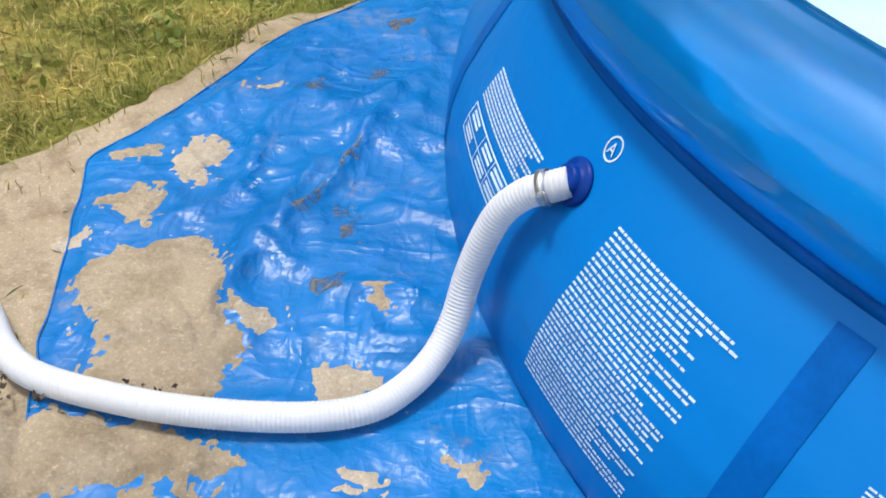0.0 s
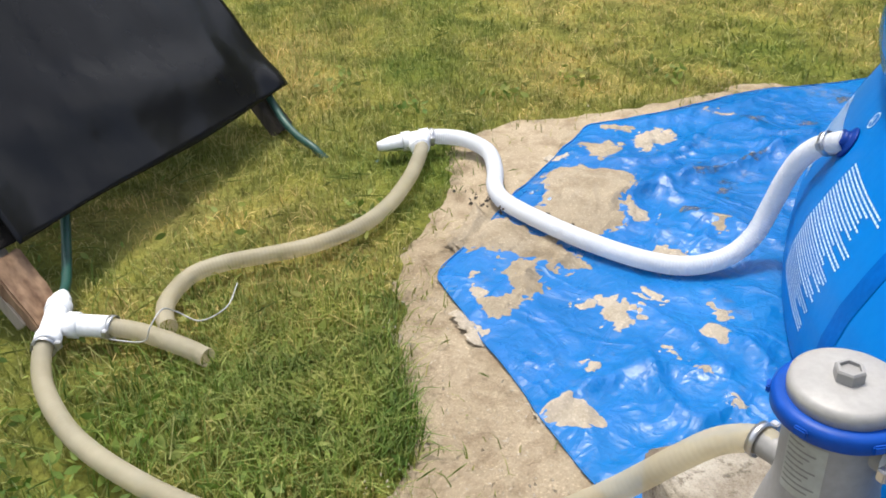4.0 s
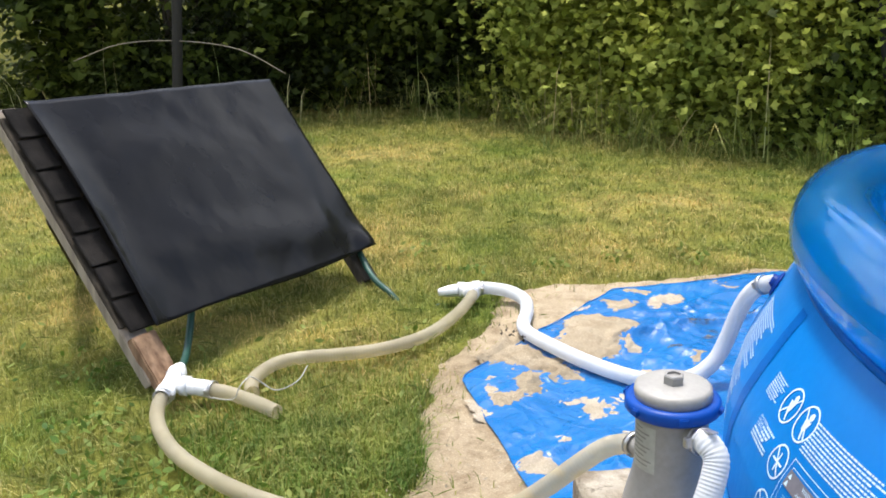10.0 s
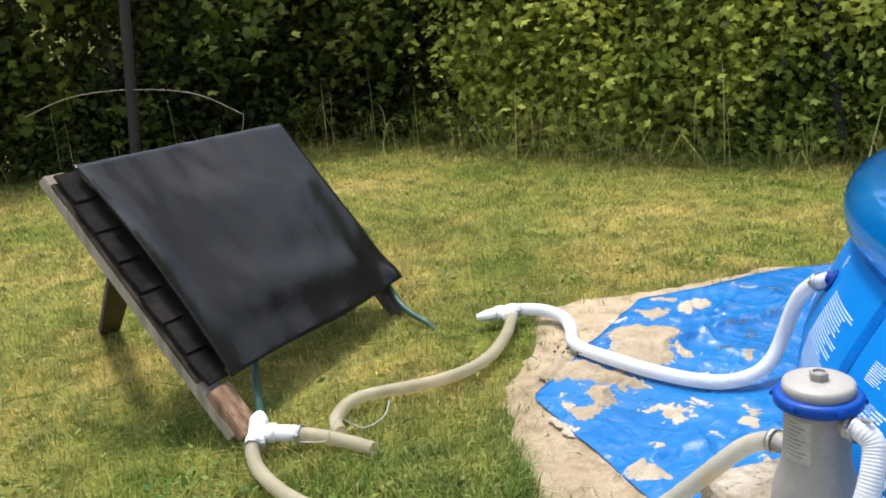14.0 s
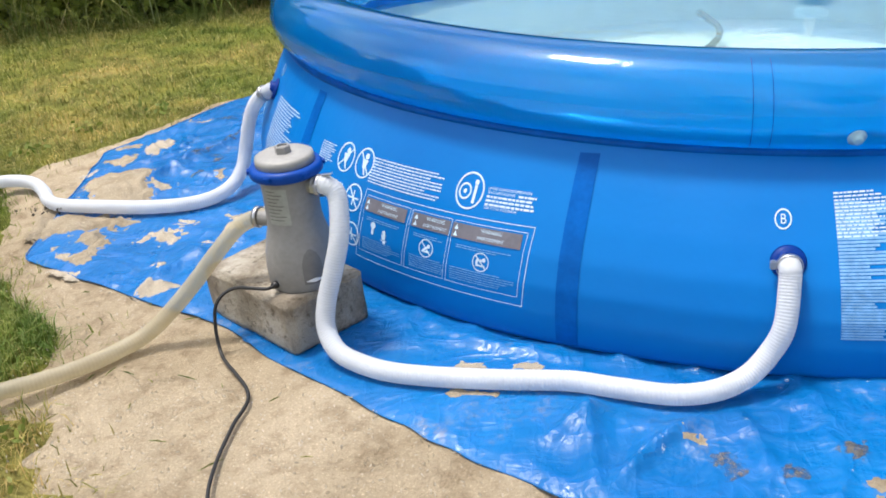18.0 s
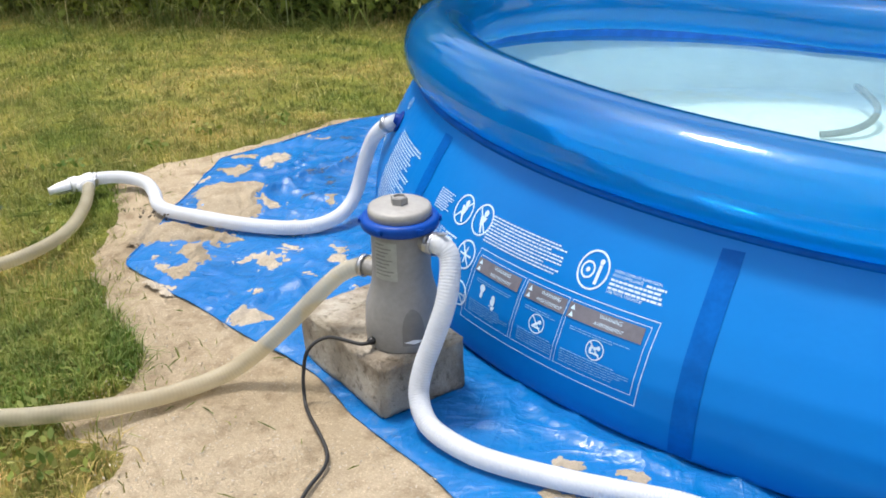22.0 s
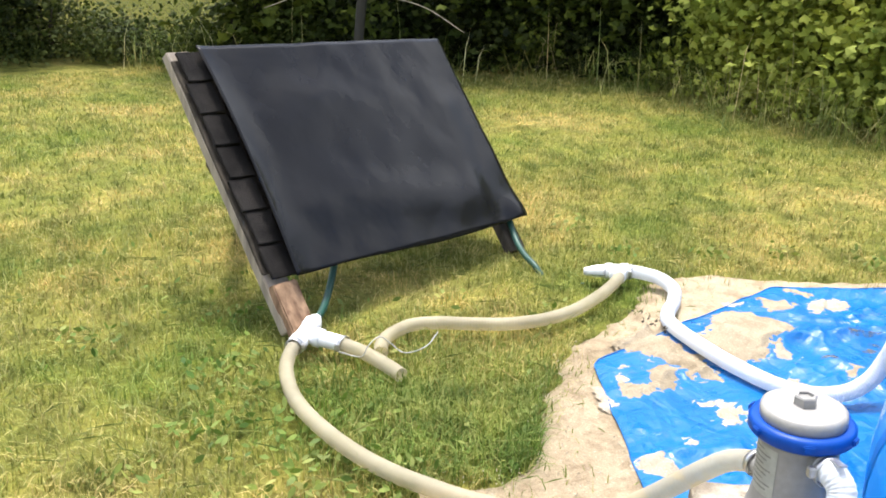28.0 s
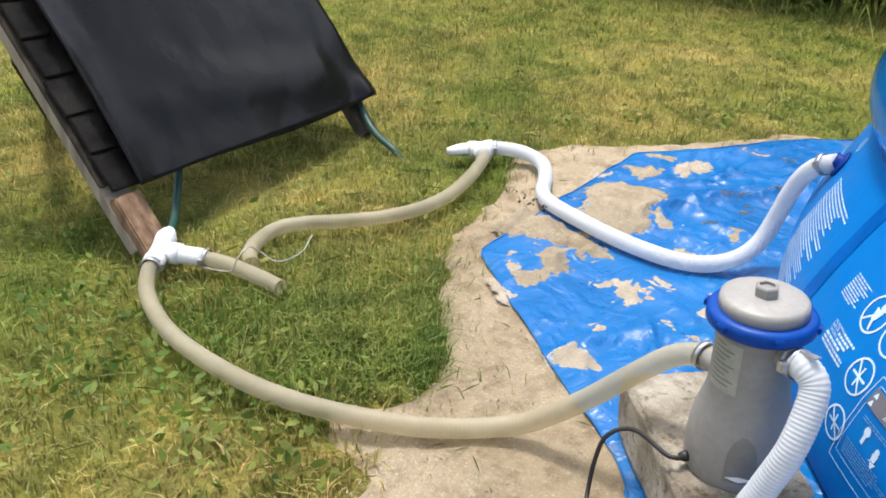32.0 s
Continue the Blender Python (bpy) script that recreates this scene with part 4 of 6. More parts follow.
def wall_text(words, th, z, size, parent=None, mat=PRINT, lift=0.0028, align="CENTER"):
    """Letters laid on the wall."""
    cu = bpy.data.curves.new("lettering", "FONT")
    cu.body, cu.size, cu.align_x, cu.align_y = words, size, align, "CENTER"
    tmp = bpy.data.objects.new("lettering", cu)
    me = bpy.data.meshes.new_from_object(tmp)
    bpy.data.objects.remove(tmp)
    bpy.data.curves.remove(cu)
    for v in me.vertices:
        v.co = Vector(on_wall(th + math.degrees(v.co.x / 1.66), z + v.co.y * 0.93, lift))
    me.materials.clear()
    me.materials.append(mat)
    return part("lettering", me, parent or pool)


for k, words in enumerate(("UNDER COMPLETE SUPERVISION", "SOUS SURVEILLANCE", "", "", "", "SOB TOTAL VIGILANCIA")):
    z = 0.3166 - k * 0.0074
    if words:
        wall_text(words, -118.72, z, 0.0078, lift=0.0013, align="LEFT")
    if k in (1, 2, 3, 4):
        print_on("printed_text", lines(rnd, 0.05 if k == 1 else 0.13, 0.0074, 1, ragged=0.2, fill=0.6), -118.72 + (2.85 if k == 1 else 0), z - 0.003, PRINT, label="row of small white print")
for k, words in enumerate(("NO SLOPING", "PAS SUR", "TERRENO", "", "", "")):
    z = 0.246 - k * 0.0076
    if words:
        wall_text(words, -138.6, z, 0.0082, lift=0.0013, align="LEFT")
    a = (0.05, 0.035, 0.04, 0.0, 0.0, 0.0)[k]
    print_on("printed_text", lines(rnd, 0.10 - a, 0.0076, 1, ragged=0.3, fill=0.6), -138.6 + math.degrees(a / 1.66), z - 0.003, PRINT, label="row of small white print")


for th, w, picture in ((-128.72, 0.150, "leap"), (-123.4, 0.115, "dive"), (-117.97, 0.185, "crowd")):
    head = print_on("warning_header", [rect(-w / 2, 0, w, 0.031)], th, 0.2118, PRINT_GREY, 0.002, label="grey warning header bar")
    wall_text("WARNING", th + 0.5, 0.2333, 0.0115, head)
    wall_text("AVERTISSEMENT", th + 0.5, 0.2193, 0.0098, head)
    print_on("triangle", [[(-w / 2 + 0.006, y), (-w / 2 + 0.018, y), (-w / 2 + 0.012, y + 0.011)] for y in (0.003, 0.017)], th, 0.2118, PRINT, 0.0028, head)
    print_on("printed_text", lines(rnd, w * 0.8, 0.010, 2, fill=0.4), th - math.degrees(w * 0.4 / 1.66), 0.192, PRINT_FAINT)
    print_on("printed_text", lines(rnd, w * 0.92, 0.034, 6, fill=0.35), th - math.degrees(w * 0.46 / 1.66), 0.12, PRINT_FAINT)
    if picture == "leap":
        print_on("pictogram", [oval(0.009, 12, -0.03, 0.015), rect(-0.034, -0.008, 0.008, 0.016)], th - 0.1, 0.1685, PRINT, label="white pictogram of a bent head")
        print_on("pictogram", [oval(0.006, 10, 0.012, 0.006), [(0.004, 0), (0.02, 0.003), (0.018, -0.012), (0.008, -0.012)], [(0.0, -0.016), (0.008, -0.012), (0.016, -0.026), (0.024, -0.012)]], th - 0.1, 0.1685, PRINT, label="white pictogram of a leap")
    else:
        c = print_on("pictogram", hoop(0.022, 0.0026), th - 0.1, 0.1705, PRINT, label="white ring pictogram")
        print_on("bar", [slash(0.021, 0.003, -45), rect(-0.012, -0.010, 0.024, 0.004), oval(0.005, 10, 0.008, 0.006)] + ([oval(0.004, 8, -0.008, 0.004), oval(0.004, 8, 0.0, 0.003), rect(-0.013, -0.006, 0.006, 0.009)] if picture == "crowd" else [slash(0.013, 0.005, 38)]), th - 0.1, 0.1705, PRINT, 0.0013, c)
for th, z, r, turn in ((-135.86, 0.3054, 0.039, 45), (-132.98, 0.3068, 0.039, -45), (-133.17, 0.2265, 0.037, -45), (-120.41, 0.306, 0.042, None), (-132.74, 0.1405, 0.035, -45), (-65.3, 0.128, 0.030, -45)):
    c = print_on("pictogram", hoop(r * 0.94, 0.0042), th, z, PRINT, label="white ring pictogram")
    bits = [oval(r * 0.2, 10, r * 0.1, r * 0.42), [(-r * 0.3, r * 0.25), (r * 0.35, r * 0.2), (r * 0.15, -r * 0.35), (-r * 0.1, -r * 0.3)], [(-r * 0.1, -r * 0.2), (r * 0.1, -r * 0.2), (r * 0.35, -r * 0.7), (r * 0.2, -r * 0.7)]]
    if z > 0.25 and turn is None:
        bits = [[(x - r * 0.3, y - r * 0.05) for x, y in q] for q in hoop(r * 0.42, r * 0.1, 18)] + [oval(r * 0.12, 10, -r * 0.3, -r * 0.05), oval(r * 0.14, 10, r * 0.35, r * 0.45), rect(r * 0.27, -r * 0.6, r * 0.18, r * 0.9)]
    elif z < 0.25:
        bits = [slash(r * 0.6, r * 0.12, 0), slash(r * 0.5, r * 0.12, 90)]
    if turn is not None:
        bits.append(slash(r * 0.9, 0.0042, turn))
    print_on("figure", bits, th, z, PRINT, 0.0013, c)
for th, z, ch in ((-158.51, 0.396, "A"), (-95.72, 0.299, "B")):
    c = print_on("letter_ring", hoop(0.0175, 0.003), th, z, PRINT, label="white ring round a letter")
    wall_text(ch, th, z - 0.001, 0.024, c)


def wall_normal(th, z):
    p = on_wall(th, z)
    return p, (on_wall(th, z, 0.01) - p) / 0.01


INLETS = []
for th, z in ((-159.31, 0.334), (-95.42, 0.233)):
    p, n = wall_normal(th, z)
    part("inlet_flange", lathe("inlet_flange", [(0.035, 0.001), (0.035, 0.004), (0.030, 0.007), (0.023, 0.009), (0.0205, 0.013), (0.0205, 0.022), (0.017, 0.022)], FIT_BLUE, 28, p, axis=n), pool, "dark blue inlet fitting")
    INLETS.append((p, n))
p, n = wall_normal(-68.9, 0.128)
drain = part("drain_plug", lathe("drain_plug", [(0.034, 0.001), (0.034, 0.003), (0.02, 0.005), (0.016, 0.024), (0.012, 0.027)], FIT_BLUE, 24, p, axis=n), pool, "dark blue drain fitting with a plug")
ph = radians(-82.6)
vn = np.array([math.cos(ph) * math.cos(-0.45), math.sin(ph) * math.cos(-0.45), math.sin(-0.45)])
part("air_valve", lathe("air_valve", [(0.019, 0.0), (0.019, 0.004), (0.013, 0.006), (0.011, 0.013), (0.008, 0.015)], plain("clear_valve", (0.35, 0.55, 0.66), 0.25), 20, ring_core(ph) + vn * (TUBE - 0.001), axis=vn), pool, "clear plastic air valve")
for dth in (0.0, 1.7):
    ph2 = radians(-91.5 + dth)
    part("weld_line", tube("weld_line", [ring_at(ph2, a) + 0.0 for a in np.linspace(-1.2, 1.2, 9)], 0.0008, STRIPE, 0.02, 6), pool, "thin welded seam")

# a dark hose lying on the pool floor
vac = thing("sunken_hose", "dark grey hose hanging curled in the pool water", "hose", (1.6, 2.3, 0.14))
part("pipe", tube("pipe", [(1.70, 2.66, 0.12), (1.742, 2.52, 0.11), (1.755, 2.40, 0.10), (1.72, 2.29, 0.08), (1.64, 2.22, 0.06), (1.54, 2.19, 0.048)], 0.014, plain("grey_hose", (0.07, 0.09, 0.09), 0.6), 0.03, 10), vac)
fx = Vector((2.08, 2.22, 0.27))
floater = thing("chlorine_floater", "small round blue and clear floating dispenser on the water", "floater", tuple(fx))
part("float", lathe("float", [(0.02, -0.02), (0.06, -0.008), (0.066, 0.004), (0.05, 0.016), (0.02, 0.022)], plain("floater_blue", (0.05, 0.35, 0.75), 0.3), 28, fx), floater, "pale blue float ring")
part("cap", lathe("cap", [(0.02, 0.02), (0.022, 0.06), (0.014, 0.07), (0.012, 0.10), (0.004, 0.104)], plain("floater_clear", (0.55, 0.68, 0.75), 0.2), 20, fx), floater, "clear cap")


# ---- hoses and fittings ----
RH, RT = 0.0224, 0.0198


def clamp(parent, at, axis, r=0.024, wide=0.011):
    ob = part("clamp", lathe("clamp", [(r, -wide / 2), (r + 0.0015, -wide / 2), (r + 0.0015, wide / 2), (r, wide / 2)], STEEL, 24, at, axis=axis, caps=False), parent, "steel hose clamp")
    a = Vector(axis).normalized()
    side = a.cross(Vector((0, 0, 1)))
    side = side.normalized() if side.length > 0.1 else Vector((1, 0, 0))
    q = a.to_track_quat("Z", "Y").to_matrix().to_4x4()
    part("screw", block("screw", (0.012, 0.018, 0.012), STEEL, Matrix.Translation(Vector(at) + side * (r + 0.006) + Vector((0, 0, 0.004))) @ q, 0.002), ob)
    return ob


def inlet_end(i, out=0.02):
    p, n = INLETS[i]
    return p + n * out, n


pA, nA = inlet_end(0)
hoseA = thing("pool_hose", "white corrugated hose from the pool inlet across the tarp", "hose", (-0.3, 0.95, 0), "pool hoses")
ptsA = [(-0.925, 1.155, 0.03), (-0.88, 1.19, 0.032), (-0.81, 1.215, 0.03), (-0.72, 1.195, 0.026), (-0.64, 1.12, 0.024), (-0.575, 1.035, 0.024), (-0.5, 0.982, 0.028), (-0.35, 0.943, 0.034),
        (-0.22, 0.935, 0.030), (-0.1, 0.942, 0.028), (-0.02, 0.965, 0.028), (0.03, 1.007, 0.031), (0.068, 1.054, 0.048), (0.093, 1.094, 0.086), (0.108, 1.121, 0.144), (0.127, 1.130, 0.212),
        (0.149, 1.133, 0.266), (0.178, 1.128, 0.303), (0.206, 1.119, 0.323), (0.236, 1.116, 0.338)]
part("pipe", tube("pipe", ptsA, RH, HOSE_W, 0.00165, 16, 0.0008), hoseA)
clamp(hoseA, (0.205, 1.118, 0.324), (0.83, -0.2, 0.45), 0.0245, 0.013)

pB, nB = inlet_end(1)
PUMP_XY = Vector((0.54, 0.24))
BASE_Z = 0.130
side_out = Vector((0.94, -0.34, 0)).normalized()
hoseB = thing("pool_hose", "white corrugated hose from the filter pump to the pool", "hose", (1.0, 0.0, 0), "pool hoses")
o0 = Vector((PUMP_XY.x, PUMP_XY.y, BASE_Z + 0.245)) + side_out * 0.075
ptsB = [tuple(o0), tuple(o0 + side_out * 0.025 + Vector((0, 0, 0.003))), tuple(o0 + side_out * 0.052 - Vector((0, 0, 0.022))), (0.663, 0.157, 0.28), (0.642, 0.136, 0.20), (0.620, 0.120, 0.13),
        (0.616, 0.098, 0.075), (0.646, 0.058, 0.040), (0.705, 0.022, 0.028), (0.79, -0.012, 0.026), (0.92, -0.033, 0.026), (1.04, -0.042, 0.026), (1.16, -0.048, 0.026),
        (1.26, -0.075, 0.026), (1.36, -0.098, 0.026), (1.44, -0.092, 0.03), (1.505, -0.066, 0.045), (1.55, -0.045, 0.085), (1.578, -0.032, 0.14), tuple(pB + nB * 0.042 - np.array([0, 0, 0.055])), tuple(pB + nB * 0.028 - np.array([0, 0, 0.026])), tuple(pB - nB * 0.004 - np.array([0, 0, 0.010]))]
part("pipe", tube("pipe", ptsB, RH, HOSE_W, 0.00165, 16, 0.0008), hoseB)
wing_on = clamp(hoseB, o0 + side_out * 0.012, side_out)
part("wing", block("wing", (0.034, 0.013, 0.003), STEEL, Matrix.Translation(o0 + side_out * 0.03 + Vector((0, 0, 0.027))) @ pose(0, 0, 0, 0, -12, -20), 0.001), wing_on)
clamp(hoseB, pB + nB * 0.014 - np.array([0, 0, 0.018]), nB - np.array([0, 0, 0.6]), 0.0245)

pump_in = Vector((-0.95, 0.25, 0)).normalized()
i0 = Vector((PUMP_XY.x, PUMP_XY.y, BASE_Z + 0.150)) + pump_in * 0.07
hoseT = thing("return_hose", "tan translucent hose looping from the pump over sand and grass", "hose", (0, 0, 0), "tan hoses")
ptsT = [tuple(i0), tuple(i0 + pump_in * 0.03), (0.395, 0.25, 0.262), (0.345, 0.228, 0.215), (0.28, 0.20, 0.145), (0.215, 0.175, 0.082), (0.155, 0.148, 0.036), (0.095, 0.09, 0.022), (0.04, 0.03, 0.022), (-0.02, -0.02, 0.024),
        (-0.09, -0.065, 0.026), (-0.19, -0.115, 0.026), (-0.3, -0.15, 0.026), (-0.42, -0.17, 0.026), (-0.55, -0.177, 0.026), (-0.66, -0.165, 0.026), (-0.78, -0.13, 0.026), (-0.865, -0.085, 0.026), (-0.90, -0.055, 0.03)]
part("pipe", tube("pipe", ptsT, RT, HOSE_T, 0.0022, 16, 0.0003), hoseT)
clamp(hoseT, i0 + pump_in * 0.03, pump_in)
clamp(hoseT, (-0.893, -0.062, 0.03), (-0.7, 0.7, 0))

hose1 = thing("link_hose", "tan translucent hose curving over the grass, cut end open", "hose", (-0.7, 0.5, 0), "tan hoses")
pts1 = [(-0.885, 1.105, 0.03), (-0.85, 1.05, 0.026), (-0.79, 0.94, 0.026), (-0.735, 0.80, 0.026), (-0.72, 0.68, 0.026), (-0.745, 0.56, 0.026), (-0.80, 0.46, 0.026), (-0.855, 0.375, 0.026), (-0.875, 0.295, 0.026),
        (-0.838, 0.205, 0.026), (-0.79, 0.158, 0.026), (-0.75, 0.138, 0.026)]
part("pipe", tube("pipe", pts1, RT, HOSE_T, 0.0022, 16, 0.0003, hollow=True), hose1)
hose2 = thing("stub_hose", "short tan hose on the white tee, tied with wire", "hose", (-0.75, 0.1, 0), "tan hoses")
part("pipe", tube("pipe", [(-0.845, 0.062, 0.03), (-0.79, 0.088, 0.028), (-0.73, 0.104, 0.026), (-0.665, 0.115, 0.026), (-0.60, 0.121, 0.026)], RT, HOSE_T, 0.0022, 16, 0.0003, hollow=True), hose2)
clamp(hose2, (-0.84, 0.065, 0.03), (0.85, 0.4, 0))
wire = thing("tie_wire", "thin bent wire tying two hoses together", "wire", (-0.74, 0.12, 0))
part("strand", tube("strand", [(-0.86, 0.03, 0.02), (-0.80, 0.05, 0.022), (-0.745, 0.075, 0.03), (-0.735, 0.09, 0.062), (-0.745, 0.13, 0.078), (-0.75, 0.165, 0.05), (-0.71, 0.19, 0.03), (-0.68, 0.24, 0.05), (-0.70, 0.29, 0.075)], 0.0016, WIRE, 0.008, 6), wire)


def tee(name, label, a, b, branch, tip=None):
    """A white pipe tee: run from a to b, a branch from its middle, a tapered tip beyond a."""
    a, b, branch = Vector(a), Vector(b), Vector(branch)
    mid = (a + b) / 2
    t = thing(name, label, "pipe fitting", tuple(mid), "white tee fittings")
    part("body", tube("body", [tuple(a), tuple(mid), tuple(b)], 0.0238, PVC, 0.012, 20), t)
    ax = (b - a).normalized()
    for end, s in ((a, 1), (b, -1)):
        part("collar", lathe("collar", [(0.0238, -0.013), (0.0272, -0.012), (0.0272, 0.012), (0.0238, 0.013)], PVC, 24, end + ax * 0.013 * s, axis=ax), t)
    part("branch", tube("branch", [tuple(mid), tuple(mid.lerp(branch, 0.5)), tuple(branch)], 0.0235, PVC, 0.012, 20), t)
    bx = (branch - mid).normalized()
    part("collar", lathe("collar", [(0.0235, -0.012), (0.028, -0.011), (0.028, 0.011), (0.0235, 0.012)], PVC, 24, mid + bx * 0.045, axis=bx), t)
    if tip:
        tip = Vector(tip)
        part("tip", tube("tip", [tuple(a), tuple(a.lerp(tip, 0.4)), tuple(tip)], 0.02, PVC, 0.012, 18, radii=[0.0225, 0.021, 0.012]), t)
    return t


tee("pipe_tee", "white plastic pipe tee lying in the grass", (-0.985, 0.035, 0.045), (-0.895, -0.055, 0.032), (-0.845, 0.06, 0.032), (-1.01, 0.06, 0.05))
tee("pipe_tee", "white plastic pipe tee with a tapered tip on the lawn edge", (-0.955, 1.10, 0.03), (-0.91, 1.165, 0.032), (-0.885, 1.10, 0.03), (-1.0, 1.045, 0.024))
clamp(hoseA, (-0.905, 1.172, 0.031), (0.7, 0.7, 0))
for label, pts in (("dark green garden hose running from panel to tee", [(-1.22, 0.22, 0.19), (-1.2, 0.2, 0.12), (-1.14, 0.15, 0.055), (-1.05, 0.09, 0.045), (-1.005, 0.055, 0.05)]),
                   ("dark green garden hose running from panel into grass", [(-1.47, 1.02, 0.16), (-1.42, 1.02, 0.09), (-1.35, 1.005, 0.036), (-1.27, 0.985, 0.012), (-1.19, 0.975, -0.004), (-1.13, 0.985, -0.045), (-1.08, 1.01, -0.06), (-1.0, 1.05, -0.03)])):
    g = thing("garden_hose", label, "hose", pts[2], "green hoses")
    part("pipe", tube("pipe", pts, 0.0115, HOSE_G, 0.012, 12), g)

# ---- pump on its block ----
bx, by = Vector((0.61, 0.79, 0)).normalized(), Vector((-0.79, 0.61, 0)).normalized()
bc = Vector((0.535, 0.102, 0)) + bx * 0.105 + by * 0.17
bm4 = Matrix((( bx.x, by.x, 0, bc.x), (bx.y, by.y, 0, bc.y), (0, 0, 1, 0.064), (0, 0, 0, 1)))
slab = new("concrete_block", block("concrete_block", (0.22, 0.352, 0.134), CONCRETE, bm4, 0.007, 0.0028, 7, True))
tagged(slab, "rough grey concrete block with chipped edges on the tarp", "concrete block")

pump = thing("filter_pump", "grey cartridge filter pump with a blue ring standing on concrete", "pump", (PUMP_XY.x, PUMP_XY.y, BASE_Z))
pc = (PUMP_XY.x, PUMP_XY.y, BASE_Z)
part("body", lathe("body", [(0.080, 0), (0.083, 0.006), (0.084, 0.05), (0.081, 0.085), (0.074, 0.115), (0.067, 0.14), (0.063, 0.165), (0.063, 0.255), (0.066, 0.275)], PUMP, 56, pc), pump)
part("lock_ring", lathe("lock_ring", [(0.066, 0.268), (0.079, 0.268), (0.083, 0.272), (0.083, 0.287), (0.078, 0.293), (0.066, 0.293)], PUMP_BLUE, 56, pc), pump, "blue threaded lock ring")
for k in range(6):
    a = k * math.pi / 3 + 0.3
    part("lug", block("lug", (0.006, 0.018, 0.012), PUMP_BLUE, Matrix.Translation((pc[0] + 0.085 * math.cos(a), pc[1] + 0.085 * math.sin(a), pc[2] + 0.282)) @ pose(0, 0, 0, 0, 0, math.degrees(a)), 0.002), pump)
part("lid", lathe("lid", [(0.0665, 0.289), (0.0675, 0.303), (0.066, 0.311), (0.06, 0.3145), (0.03, 0.3165), (0.004, 0.3165)], PUMP_LID, 56, pc), pump, "light grey domed lid")
knob = part("air_knob", lathe("air_knob", [(0.0185, 0.315), (0.0185, 0.330), (0.0165, 0.3325), (0.013, 0.3325), (0.013, 0.328), (0.002, 0.328)], PUMP, 6, pc, smooth=False), pump, "grey hexagonal air release knob")


def on_pump(a, z, lift=0.001):
    r = np.interp(z, [0, 0.05, 0.085, 0.115, 0.14, 0.165, 0.255], [0.084, 0.084, 0.081, 0.074, 0.067, 0.063, 0.063]) + lift
    return (pc[0] + r * math.cos(a), pc[1] + r * math.sin(a), pc[2] + z)


def pump_patch(name, a0, a1, z0, z1, mat, label, lift=0.001, shape=None):
    n, m = 10, 8
    v, f = [], []
    for j in range(m + 1):
        w = shape(j / m) if shape else 1.0
        for i in range(n + 1):
            v.append(on_pump((a0 + a1) / 2 + (i / n - 0.5) * (a1 - a0) * w, z0 + (z1 - z0) * j / m, lift))
    f = [(j * (n + 1) + i, j * (n + 1) + i + 1, (j + 1) * (n + 1) + i + 1, (j + 1) * (n + 1) + i) for j in range(m) for i in range(n)]
    return part(name, raw(name, v, f, mat), pump, label)


VIEW = math.atan2(-1.0, 0.35)
lab = pump_patch("label", VIEW - 1.02, VIEW - 0.15, 0.165, 0.252, LABEL, "pale printed label", 0.0008)
for k in range(9):
    z, a, wide = 0.244 - k * 0.0085, VIEW - 0.97, 0.38 + 0.36 * ((k * 37) % 10) / 10
    pv = [on_pump(a + wide * i / 8, z + dz, 0.0013) for i in range(9) for dz in (0, 0.0026)]
    part("printed_text", raw("printed_text", pv, [(2 * i, 2 * i + 2, 2 * i + 3, 2 * i + 1) for i in range(8)], PUMP_DARK), lab)
pump_patch("badge", VIEW - 0.05, VIEW + 0.52, 0.022, 0.105, PUMP_DARK, "darker arched panel", 0.0012, lambda u: 1.0 if u < 0.45 else max(0.12, math.sqrt(max(0, 1 - ((u - 0.45) / 0.56) ** 2))))
pump_patch("emblem", VIEW - 0.02, VIEW + 0.5, 0.026, 0.036, PVC, "small white emblem", 0.002, lambda u: 1 - abs(2 * u - 1) * 0.9)
part("outlet", tube("outlet", [(pc[0], pc[1], BASE_Z + 0.245), tuple(o0), tuple(o0 + side_out * 0.014)], 0.02, PUMP, 0.01, 20), pump)
part("inlet", tube("inlet", [(pc[0], pc[1], BASE_Z + 0.150), tuple(i0), tuple(i0 + pump_in * 0.03)], 0.02, PUMP, 0.01, 20), pump)
cord = thing("power_cord", "thin black power cord trailing over the sand", "cable", (0.45, -0.1, 0))
ca = VIEW - 0.95
part("wire", tube("wire", [on_pump(ca, 0.02, -0.004), on_pump(ca, 0.022, 0.03), (0.385, 0.175, 0.14), (0.345, 0.155, 0.115), (0.335, 0.14, 0.06), (0.345, 0.115, 0.008), (0.375, 0.07, 0.004), (0.42, 0.015, 0.004), (0.46, -0.04, 0.004), (0.475, -0.09, 0.003),
                            (0.47, -0.18, 0.003), (0.485, -0.35, 0.003), (0.55, -0.6, 0.004), (0.5, -1.0, -0.005), (0.3, -1.6, -0.01)], 0.0042, CORD, 0.012, 8), cord)
part("grommet", lathe("grommet", [(0.009, 0), (0.009, 0.006), (0.006, 0.014)], CORD, 14, on_pump(ca, 0.02, -0.001), axis=(math.cos(ca), math.sin(ca), 0)), cord)

# ---- the solar panel ----
P_BL, P_U, P_V = Vector((-1.107, 0.020, 0.160)), Vector((-0.293, 0.954, -0.055)).normalized(), Vector((-0.466, -0.104, 0.60)).normalized()
P_N = P_U.cross(P_V).normalized()
P_V = P_N.cross(P_U).normalized()
PW, PH = 1.115, 0.78


